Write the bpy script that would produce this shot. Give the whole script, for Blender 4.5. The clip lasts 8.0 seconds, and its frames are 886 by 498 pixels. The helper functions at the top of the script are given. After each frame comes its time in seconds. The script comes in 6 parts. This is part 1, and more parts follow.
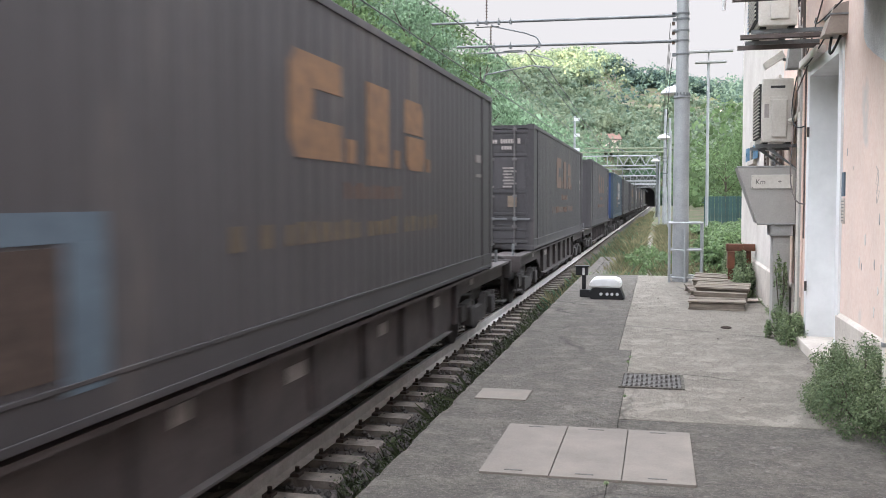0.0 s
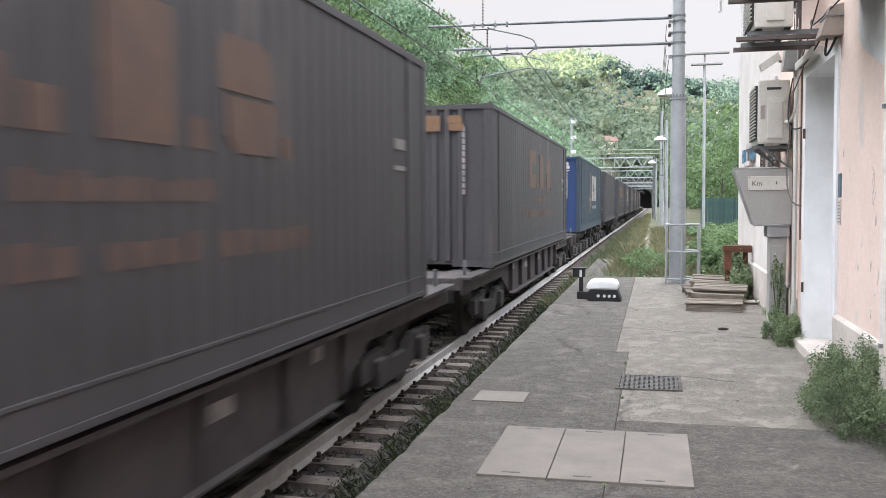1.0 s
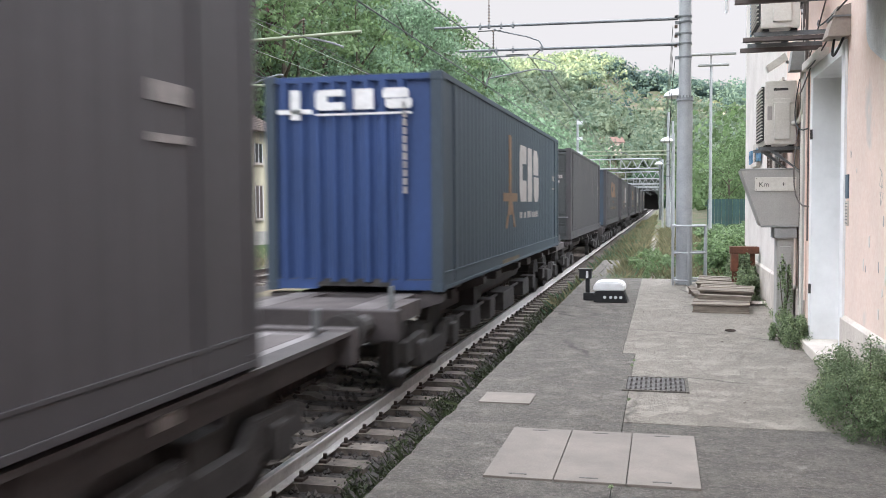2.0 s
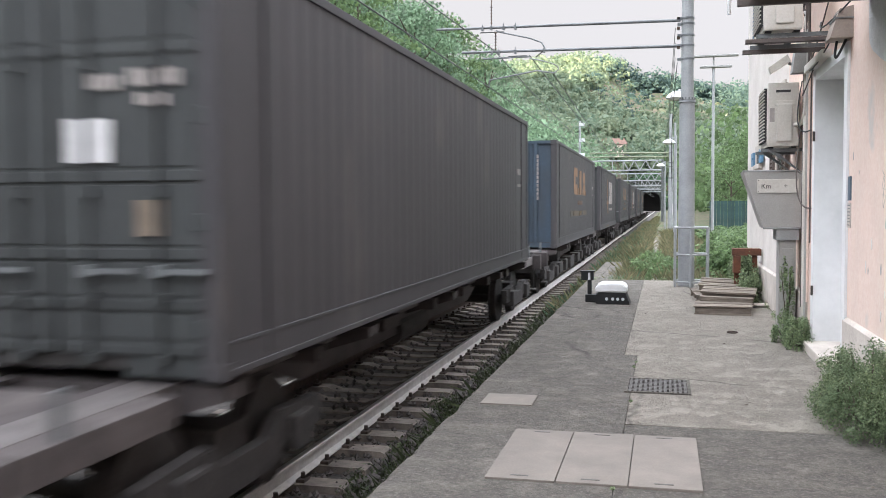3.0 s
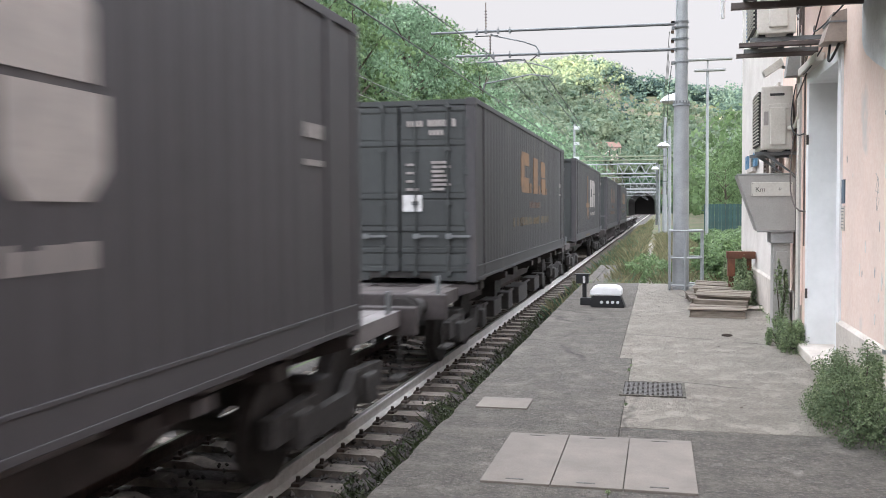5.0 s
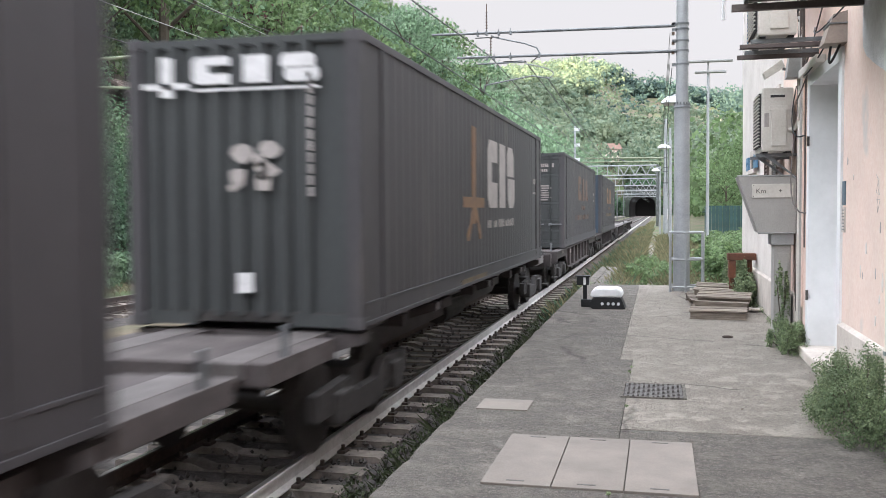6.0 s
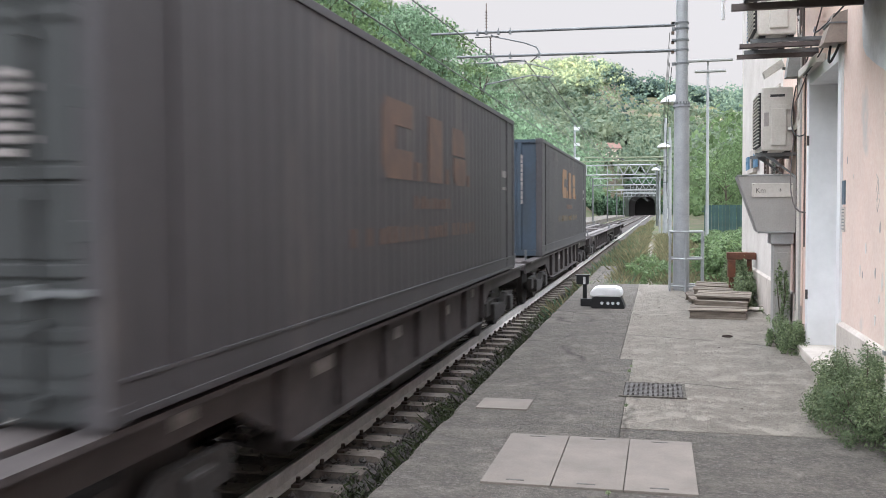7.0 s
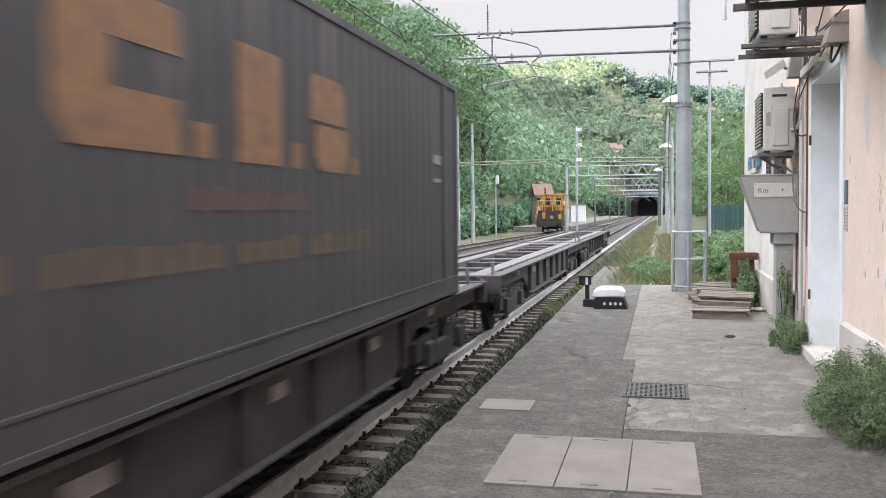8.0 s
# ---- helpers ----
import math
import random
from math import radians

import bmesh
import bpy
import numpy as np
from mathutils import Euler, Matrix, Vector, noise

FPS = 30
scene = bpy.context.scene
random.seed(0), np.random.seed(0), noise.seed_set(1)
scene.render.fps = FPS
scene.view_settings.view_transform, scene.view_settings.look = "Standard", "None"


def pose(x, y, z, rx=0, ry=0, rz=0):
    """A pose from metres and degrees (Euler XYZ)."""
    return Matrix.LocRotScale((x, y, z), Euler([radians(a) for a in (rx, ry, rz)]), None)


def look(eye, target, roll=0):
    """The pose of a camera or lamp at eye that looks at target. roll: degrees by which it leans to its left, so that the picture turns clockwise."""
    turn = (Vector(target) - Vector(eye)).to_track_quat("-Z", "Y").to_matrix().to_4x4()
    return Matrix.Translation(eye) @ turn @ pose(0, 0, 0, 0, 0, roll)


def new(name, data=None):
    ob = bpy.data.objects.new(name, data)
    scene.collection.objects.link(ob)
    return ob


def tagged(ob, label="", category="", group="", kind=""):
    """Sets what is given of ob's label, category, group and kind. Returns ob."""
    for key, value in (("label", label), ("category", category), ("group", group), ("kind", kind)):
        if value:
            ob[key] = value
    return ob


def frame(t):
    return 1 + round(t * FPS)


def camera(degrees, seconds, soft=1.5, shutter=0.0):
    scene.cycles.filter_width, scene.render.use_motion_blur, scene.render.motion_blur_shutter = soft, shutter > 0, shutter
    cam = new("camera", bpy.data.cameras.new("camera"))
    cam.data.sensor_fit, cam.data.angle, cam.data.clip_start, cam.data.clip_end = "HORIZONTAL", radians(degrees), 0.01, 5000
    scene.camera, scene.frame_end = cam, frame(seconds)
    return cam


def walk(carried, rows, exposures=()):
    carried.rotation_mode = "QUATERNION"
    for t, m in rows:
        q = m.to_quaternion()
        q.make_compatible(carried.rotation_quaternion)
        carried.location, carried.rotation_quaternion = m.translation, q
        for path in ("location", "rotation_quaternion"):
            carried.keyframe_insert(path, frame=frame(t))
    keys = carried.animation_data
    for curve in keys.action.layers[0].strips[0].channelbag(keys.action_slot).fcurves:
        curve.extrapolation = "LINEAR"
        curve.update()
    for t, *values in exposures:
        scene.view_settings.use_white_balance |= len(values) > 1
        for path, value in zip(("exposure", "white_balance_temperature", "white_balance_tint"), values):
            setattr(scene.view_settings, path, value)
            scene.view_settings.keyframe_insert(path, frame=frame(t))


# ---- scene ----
import collections

EYE = (0.0, 0.0, 1.65)
# seconds, yaw, pitch, roll of the hand-held camera, which stays in one place
TURNS = [
    (0.0, 13.265, -3.029, 0.158), (0.5, 13.325, -2.94, 0.319), (1.0, 13.074, -2.877, 0.336),
    (1.5, 13.31, -2.821, 0.444), (3.0, 13.594, -2.7, 0.307), (3.5, 12.927, -2.65, 0.25),
    (4.0, 12.997, -2.624, 0.231), (4.5, 13.217, -2.541, 0.383), (6.0, 13.309, -2.384, 0.365),
    (6.5, 13.188, -2.338, 0.471), (7.0, 13.293, -2.425, 0.361), (7.5, 13.258, -2.341, 0.429),
    (8.0, 13.425, -2.358, 0.558),
]
cam = camera(51.75, 8.0, soft=0.8, shutter=0.28)
walk(cam, [(t, pose(*EYE, 90 + p, r, y)) for t, y, p, r in TURNS], exposures=[(t, e, 5800, 8) for t, e in ((0.0, 2.67), (1.0, 2.71), (3.0, 2.64), (3.5, 2.71), (4.5, 2.65), (6.0, 2.64), (7.0, 2.59), (8.0, 2.66))])

# ---- light: hazy evening sky, a low sun that reaches only the far hilltop ----
SUN_ELEV, SUN_AZ = radians(13.5), math.atan2(-0.75, -0.65)
world = bpy.data.worlds.new("evening_sky")
scene.world = world
world.use_nodes = True
wn, wl = world.node_tree.nodes, world.node_tree.links
sky = wn.new("ShaderNodeTexSky")
sky.sky_type, sky.sun_disc = "NISHITA", False
sky.sun_elevation, sky.sun_rotation = SUN_ELEV, SUN_AZ
sky.dust_density, sky.air_density, sky.ozone_density = 4.0, 1.0, 1.0
hsv = wn.new("ShaderNodeHueSaturation")
hsv.inputs["Saturation"].default_value = 0.22
wl.new(sky.outputs["Color"], hsv.inputs["Color"])
# haze: a bright even veil, brighter overhead than at the horizon, as under thin cloud
up = wn.new("ShaderNodeTexCoord")
split = wn.new("ShaderNodeSeparateXYZ")
wl.new(up.outputs["Generated"], split.inputs["Vector"])
rise = wn.new("ShaderNodeMapRange")
rise.inputs["From Min"].default_value, rise.inputs["From Max"].default_value = 0.22, 0.5
wl.new(split.outputs["Z"], rise.inputs["Value"])
tint = wn.new("ShaderNodeMix")
tint.data_type = "RGBA"
tint.inputs["A"].default_value = (2.95, 2.62, 2.42, 1)
tint.inputs["B"].default_value = (18.0, 17.3, 17.1, 1)
wl.new(rise.outputs["Result"], tint.inputs["Factor"])
veil = wn.new("ShaderNodeMix")
veil.data_type = "RGBA"
veil.inputs["Factor"].default_value = 0.88
wl.new(hsv.outputs["Color"], veil.inputs["A"])
wl.new(tint.outputs["Result"], veil.inputs["B"])
wl.new(veil.outputs["Result"], wn["Background"].inputs["Color"])
wn["Background"].inputs["Strength"].default_value = 0.05
sun = new("sun", bpy.data.lights.new("sun", "SUN"))
sun.data.energy, sun.data.angle, sun.data.color = 5.0, radians(0.6), (1.0, 0.83, 0.5)
to_sun = Vector((math.sin(SUN_AZ) * math.cos(SUN_ELEV), math.cos(SUN_AZ) * math.cos(SUN_ELEV), math.sin(SUN_ELEV)))
sun.matrix_world = look(to_sun * 400, (0, 0, 0))


# ---- materials ----
def material(name, base, dark=None, rough=0.8, metal=0.0, scale=6.0, fine=60.0, bump=0.1, vary=0.0, island=0.0,
             stretch=(1, 1, 1), spots=None, spot_scale=3.0, spot_at=0.6, gloss=0.35):
    """A surface with wear at two scales: large patches from base to dark, fine grain, relief, and optional stains."""
    m = bpy.data.materials.new(name)
    m.use_nodes = True
    n, l = m.node_tree.nodes, m.node_tree.links
    bsdf = n["Principled BSDF"]
    bsdf.inputs["Roughness"].default_value, bsdf.inputs["Metallic"].default_value = rough, metal
    bsdf.inputs["Specular IOR Level"].default_value = gloss
    dark = dark or tuple(c * 0.7 for c in base)
    geo = n.new("ShaderNodeNewGeometry")
    tc = n.new("ShaderNodeTexCoord")
    mp = n.new("ShaderNodeMapping")
    mp.inputs["Scale"].default_value = stretch
    l.new(tc.outputs["Object"], mp.inputs["Vector"])
    big, small = n.new("ShaderNodeTexNoise"), n.new("ShaderNodeTexNoise")
    for tex, s, d in ((big, scale, 6.0), (small, fine, 3.0)):
        tex.inputs["Scale"].default_value, tex.inputs["Detail"].default_value = s, d
        tex.inputs["Roughness"].default_value = 0.65
        l.new(mp.outputs["Vector"], tex.inputs["Vector"])
    ramp = n.new("ShaderNodeValToRGB")
    ramp.color_ramp.elements[0].position, ramp.color_ramp.elements[1].position = 0.34, 0.66
    ramp.color_ramp.elements[0].color, ramp.color_ramp.elements[1].color = (*dark, 1), (*base, 1)
    l.new(big.outputs["Fac"], ramp.inputs["Fac"])
    grain = n.new("ShaderNodeMix")
    grain.data_type, grain.blend_type = "RGBA", "OVERLAY"
    grain.inputs["Factor"].default_value = 0.22
    l.new(ramp.outputs["Color"], grain.inputs["A"])
    l.new(small.outputs["Fac"], grain.inputs["B"])
    last = grain.outputs["Result"]
    if spots:
        tex = n.new("ShaderNodeTexNoise")
        tex.inputs["Scale"].default_value, tex.inputs["Detail"].default_value = spot_scale, 8.0
        l.new(mp.outputs["Vector"], tex.inputs["Vector"])
        mask = n.new("ShaderNodeMapRange")
        mask.inputs["From Min"].default_value, mask.inputs["From Max"].default_value = spot_at, spot_at + 0.08
        l.new(tex.outputs["Fac"], mask.inputs["Value"])
        mix = n.new("ShaderNodeMix")
        mix.data_type = "RGBA"
        l.new(mask.outputs["Result"], mix.inputs["Factor"])
        l.new(last, mix.inputs["A"])
        mix.inputs["B"].default_value = (*spots, 1)
        last = mix.outputs["Result"]
    for source, amount in ((geo.outputs["Random Per Island"], island), (n.new("ShaderNodeObjectInfo").outputs["Random"], vary)):
        if amount:
            rng = n.new("ShaderNodeMapRange")
            rng.inputs["To Min"].default_value, rng.inputs["To Max"].default_value = 1 - amount, 1 + amount
            l.new(source, rng.inputs["Value"])
            mul = n.new("ShaderNodeHueSaturation")
            l.new(rng.outputs["Result"], mul.inputs["Value"])
            l.new(last, mul.inputs["Color"])
            last = mul.outputs["Color"]
    l.new(last, bsdf.inputs["Base Color"])
    if bump:
        bp = n.new("ShaderNodeBump")
        bp.inputs["Strength"].default_value, bp.inputs["Distance"].default_value = bump, 0.02
        add = n.new("ShaderNodeMath")
        l.new(big.outputs["Fac"], add.inputs[0])
        l.new(small.outputs["Fac"], add.inputs[1])
        l.new(add.outputs["Value"], bp.inputs["Height"])
        l.new(bp.outputs["Normal"], bsdf.inputs["Normal"])
    return m


def leafy(name, light, dark, scale=0.5, island=0.45):
    m = material(name, light, dark, rough=0.6, scale=scale, fine=8.0, bump=0, island=island, vary=0.12, gloss=0.25)
    n, l = m.node_tree.nodes, m.node_tree.links
    bsdf = n["Principled BSDF"]
    thin = n.new("ShaderNodeBsdfTranslucent")
    l.new(bsdf.inputs["Base Color"].links[0].from_socket, thin.inputs["Color"])
    both = n.new("ShaderNodeMixShader")
    both.inputs["Fac"].default_value = 0.42
    l.new(bsdf.outputs["BSDF"], both.inputs[1])
    l.new(thin.outputs["BSDF"], both.inputs[2])
    l.new(both.outputs["Shader"], n["Material Output"].inputs["Surface"])
    return m


def old_concrete(name, light, dark, cover=0.5, sharp=0.1, crack=0.012, stretch=(1, 1, 1)):
    """Weathered paving: worn flakes of lighter screed over darker aggregate, speckle, stains and hairline cracks."""
    m = bpy.data.materials.new(name)
    m.use_nodes = True
    n, l = m.node_tree.nodes, m.node_tree.links
    bsdf = n["Principled BSDF"]
    bsdf.inputs["Roughness"].default_value, bsdf.inputs["Specular IOR Level"].default_value = 0.9, 0.25
    tc = n.new("ShaderNodeTexCoord")

    def tex(scale, detail, rough=0.6, stretch=(1, 1, 1)):
        mp = n.new("ShaderNodeMapping")
        mp.inputs["Scale"].default_value = stretch
        l.new(tc.outputs["Object"], mp.inputs["Vector"])
        t = n.new("ShaderNodeTexNoise")
        t.inputs["Scale"].default_value, t.inputs["Detail"].default_value, t.inputs["Roughness"].default_value = scale, detail, rough
        l.new(mp.outputs["Vector"], t.inputs["Vector"])
        return t.outputs["Fac"]

    def band(value, lo, hi, to=(0.0, 1.0)):
        r = n.new("ShaderNodeMapRange")
        r.inputs["From Min"].default_value, r.inputs["From Max"].default_value = lo, hi
        r.inputs["To Min"].default_value, r.inputs["To Max"].default_value = to
        l.new(value, r.inputs["Value"])
        return r.outputs["Result"]

    def mix(f, a, b, kind="MIX"):
        k = n.new("ShaderNodeMix")
        k.data_type, k.blend_type = "RGBA", kind
        for slot, v in (("Factor", f), ("A", a), ("B", b)):
            if isinstance(v, (tuple, float)):
                k.inputs[slot].default_value = (*v, 1) if isinstance(v, tuple) else v
            else:
                l.new(v, k.inputs[slot])
        return k.outputs["Result"]
    flakes = band(tex(3.4, 14, 0.78, stretch), cover - sharp, cover + sharp)
    col = mix(flakes, dark, light)
    col = mix(band(tex(0.55, 3), 0.35, 0.65, (0.0, 0.3)), col, tuple(c * 0.7 for c in dark))
    grit = tex(34, 4, 0.7)
    col = mix(band(grit, 0.53, 0.6, (0.0, 0.4)), col, tuple(c * 1.4 for c in light))
    col = mix(band(tex(21, 5, 0.75), 0.55, 0.62, (0.0, 0.42)), col, tuple(c * 0.4 for c in dark))
    vor = n.new("ShaderNodeTexVoronoi")
    vor.feature = "DISTANCE_TO_EDGE"
    vor.inputs["Scale"].default_value = 0.42
    warp = n.new("ShaderNodeTexNoise")
    warp.inputs["Scale"].default_value, warp.inputs["Detail"].default_value = 2.2, 6
    l.new(tc.outputs["Object"], warp.inputs["Vector"])
    l.new(mix(0.22, tc.outputs["Object"], warp.outputs["Color"]), vor.inputs["Vector"])
    line = band(vor.outputs["Distance"], 0.0, crack, (1.0, 0.0))
    line_on = n.new("ShaderNodeMath")
    line_on.operation = "MULTIPLY"
    l.new(line, line_on.inputs[0])
    l.new(band(tex(0.9, 2), 0.46, 0.6, (0.0, 0.75)), line_on.inputs[1])
    col = mix(line_on.outputs["Value"], col, (0.05, 0.045, 0.04))
    l.new(col, bsdf.inputs["Base Color"])
    bump = n.new("ShaderNodeBump")
    bump.inputs["Strength"].default_value, bump.inputs["Distance"].default_value = 0.8, 0.025
    hsum = n.new("ShaderNodeMath")
    l.new(flakes, hsum.inputs[0])
    l.new(grit, hsum.inputs[1])
    l.new(hsum.outputs["Value"], bump.inputs["Height"])
    l.new(bump.outputs["Normal"], bsdf.inputs["Normal"])
    return m


M = dict(
    concrete=old_concrete("weathered_concrete", (0.206, 0.187, 0.163), (0.118, 0.108, 0.095), 0.52, 0.08),
    screed=old_concrete("worn_tan_screed", (0.272, 0.245, 0.21), (0.208, 0.187, 0.16), 0.45, 0.09, 0.012, (1.0, 0.85, 1)),
    kerb=material("kerb_concrete", (0.25, 0.235, 0.225), (0.13, 0.12, 0.11), 0.9, scale=2.5, fine=50, bump=0.5, vary=0.1),
    slab=material("smooth_concrete_cover", (0.21, 0.184, 0.16), (0.155, 0.136, 0.119), 0.85, scale=2.2, fine=80, bump=0.12, vary=0.04),
    iron=material("cast_iron", (0.1, 0.09, 0.085), (0.05, 0.045, 0.04), 0.6, 0.4, scale=20, fine=90, bump=0.2),
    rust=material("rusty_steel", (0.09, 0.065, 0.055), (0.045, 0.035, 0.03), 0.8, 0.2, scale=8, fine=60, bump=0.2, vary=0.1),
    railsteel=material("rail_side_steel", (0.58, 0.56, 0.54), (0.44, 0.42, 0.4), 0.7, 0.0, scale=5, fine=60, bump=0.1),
    railtop=material("rail_head_steel", (0.45, 0.43, 0.41), (0.36, 0.34, 0.32), 0.38, 0.9, scale=4, fine=60, bump=0.05),
    sleeper=material("sleeper_concrete", (0.2, 0.17, 0.145), (0.1, 0.085, 0.075), 0.9, scale=5, fine=50, bump=0.3, vary=0.15),
    ballast=material("ballast_gravel", (0.085, 0.074, 0.069), (0.036, 0.032, 0.03), 0.95, scale=14, fine=22, bump=1.0),
    stone=material("ballast_stone", (0.09, 0.078, 0.072), (0.045, 0.04, 0.038), 0.95, scale=10, fine=40, bump=0.2, island=0.35),
    soil=material("dry_soil", (0.15, 0.115, 0.08), (0.07, 0.065, 0.04), 0.95, scale=0.4, fine=9, bump=0.6,
                  spots=(0.06, 0.085, 0.03), spot_scale=0.25, spot_at=0.47),
    plaster=material("pink_plaster", (0.73, 0.57, 0.49), (0.66, 0.52, 0.45), 0.9, scale=1.3, fine=25, bump=0.12,
                     spots=(0.52, 0.49, 0.46), spot_scale=1.1, spot_at=0.63),
    plinth=material("white_plinth_plaster", (0.6, 0.545, 0.49), (0.45, 0.4, 0.355), 0.9, scale=2.5, fine=50, bump=0.3,
                    spots=(0.35, 0.3, 0.26), spot_scale=3, spot_at=0.64),
    paleplaster=material("pale_plaster", (0.7, 0.65, 0.61), (0.58, 0.53, 0.49), 0.9, scale=1.2, fine=25, bump=0.15),
    greyplaster=material("bare_grey_plaster", (0.7, 0.69, 0.69), (0.54, 0.53, 0.53), 0.9, scale=3, fine=60, bump=0.4),
    whitepaint=material("white_paint", (0.76, 0.76, 0.76), (0.66, 0.66, 0.66), 0.6, scale=1.5, fine=5, bump=0.1),
    greypaint=material("grey_paint_steel", (0.33, 0.33, 0.33), (0.25, 0.25, 0.24), 0.5, 0.1, scale=3, fine=50, bump=0.08),
    boxpaint=material("beige_grey_box_paint", (0.36, 0.345, 0.325), (0.29, 0.28, 0.262), 0.5, scale=2.5, fine=60, bump=0.06,
                      spots=(0.28, 0.25, 0.22), spot_scale=5, spot_at=0.68),
    acplastic=material("cream_plastic", (0.6, 0.57, 0.52), (0.5, 0.47, 0.42), 0.45, scale=2, fine=40, bump=0.03),
    darkgrille=material("dark_grille", (0.05, 0.05, 0.05), (0.03, 0.03, 0.03), 0.6, bump=0),
    brown=material("brown_steel", (0.13, 0.108, 0.1), (0.085, 0.07, 0.066), 0.6, 0.2, scale=4, fine=40, bump=0.1),
    galv=material("galvanised_steel", (0.38, 0.39, 0.4), (0.3, 0.31, 0.32), 0.5, 0.2, scale=2.5, fine=40, bump=0.05),
    galvdark=material("old_galvanised_steel", (0.2, 0.21, 0.215), (0.14, 0.145, 0.15), 0.55, 0.4, scale=2.5, fine=40, bump=0.05),
    wire=material("copper_wire", (0.06, 0.06, 0.055), (0.04, 0.04, 0.04), 0.5, 0.5, bump=0),
    boompaint=material("faded_olive_paint", (0.27, 0.3, 0.2), (0.2, 0.22, 0.15), 0.6, 0.0, scale=3, fine=30, bump=0.05),
    doorbar=material("worn_lock_bar_steel", (0.15, 0.143, 0.143), (0.1, 0.095, 0.097), 0.55, 0.2, scale=3, fine=30, bump=0.05),
    tanmark=material("tan_placard", (0.2, 0.155, 0.12), (0.15, 0.12, 0.09), 0.7, bump=0),
    dimgrey=material("worn_grey_marking", (0.3, 0.275, 0.265), (0.17, 0.155, 0.15), 0.7, scale=9, fine=40, bump=0),
    weatheredtile=material("weathered_roof_tile", (0.24, 0.19, 0.165), (0.13, 0.105, 0.095), 0.9, scale=4, fine=30, bump=0.3, vary=0.2, island=0.2),
    redtile=material("terracotta_tile", (0.22, 0.135, 0.105), (0.15, 0.095, 0.08), 0.9, scale=2, fine=20, bump=0.3),
    endplate=material("pale_end_plate", (0.2, 0.182, 0.182), (0.13, 0.117, 0.115), 0.7, 0.0, scale=2.5, fine=30, bump=0.1),
    yellowmark=material("dull_yellow_emblem", (0.34, 0.22, 0.055), (0.24, 0.15, 0.05), 0.7, scale=6, fine=30, bump=0),
    hoodpaint=material("brown_grey_sheet_metal", (0.3, 0.25, 0.215), (0.22, 0.185, 0.16), 0.6, 0.0, scale=4, fine=40, bump=0.08),
    orangeworn=material("worn_orange_marking", (0.23, 0.13, 0.065), (0.14, 0.085, 0.055), 0.7, scale=7, fine=40, bump=0),
    wirelight=material("aluminium_wire", (0.4, 0.4, 0.38), (0.3, 0.3, 0.3), 0.4, 0.5, bump=0),
    insul=material("insulator_glass", (0.1, 0.07, 0.05), (0.06, 0.04, 0.03), 0.2, bump=0),
    lampwhite=material("white_enamel", (0.66, 0.67, 0.68), (0.55, 0.56, 0.57), 0.35, bump=0),
    black=material("black_plastic", (0.02, 0.02, 0.022), (0.012, 0.012, 0.013), 0.5, bump=0.05),
    whiteplastic=material("white_plastic", (0.78, 0.78, 0.79), (0.68, 0.68, 0.68), 0.4, scale=4, bump=0.03),
    oldwood=material("grey_weathered_wood", (0.27, 0.23, 0.19), (0.13, 0.11, 0.09), 0.9, scale=3, fine=30, bump=0.4, vary=0.2,
                     stretch=(1, 8, 8)),
    rustred=material("rust_red_steel", (0.15, 0.058, 0.032), (0.085, 0.04, 0.026), 0.85, scale=6, fine=40, bump=0.2),
    fence=material("green_fence_paint", (0.042, 0.088, 0.085), (0.03, 0.06, 0.058), 0.6, scale=2, bump=0.05, vary=0.15),
    tile=material("terracotta_tile", (0.3, 0.16, 0.11), (0.17, 0.1, 0.075), 0.9, scale=4, fine=30, bump=0.3, vary=0.2, island=0.2),
    cream=material("cream_plaster", (0.58, 0.53, 0.38), (0.45, 0.41, 0.31), 0.9, scale=0.9, fine=30, bump=0.2,
                   spots=(0.38, 0.36, 0.32), spot_scale=0.8, spot_at=0.6),
    greywall=material("grey_render", (0.42, 0.4, 0.37), (0.28, 0.27, 0.25), 0.9, scale=1.2, fine=30, bump=0.3),
    housepink=material("far_pink_render", (0.72, 0.58, 0.5), (0.6, 0.48, 0.42), 0.9, scale=0.6, fine=10, bump=0),
    windowdark=material("dark_window", (0.03, 0.035, 0.04), (0.02, 0.02, 0.025), 0.2, bump=0),
    shutterblue=material("blue_shutter", (0.12, 0.24, 0.36), (0.09, 0.18, 0.28), 0.6, bump=0.05),
    shutterbrown=material("brown_shutter", (0.13, 0.1, 0.085), (0.09, 0.07, 0.06), 0.6, bump=0.05),
    yellow=material("machine_yellow", (0.46, 0.28, 0.07), (0.3, 0.18, 0.06), 0.5, scale=2, bump=0.05),
    stonewall=material("portal_stone", (0.075, 0.08, 0.07), (0.04, 0.05, 0.04), 0.95, scale=0.6, fine=5, bump=0.4),
    tunneldark=material("sooty_lining", (0.03, 0.03, 0.03), (0.02, 0.02, 0.02), 0.95, bump=0),
    bark=material("bark", (0.11, 0.09, 0.07), (0.06, 0.05, 0.04), 0.95, scale=3, fine=20, bump=0.5),
    bed=material("wagon_deck_steel", (0.16, 0.145, 0.142), (0.085, 0.074, 0.07), 0.65, 0.2, scale=2.5, fine=40, bump=0.1),
    deckplate=material("worn_deck_plate", (0.105, 0.09, 0.088), (0.055, 0.047, 0.046), 0.85, 0.0, scale=2.5, fine=30, bump=0.15),
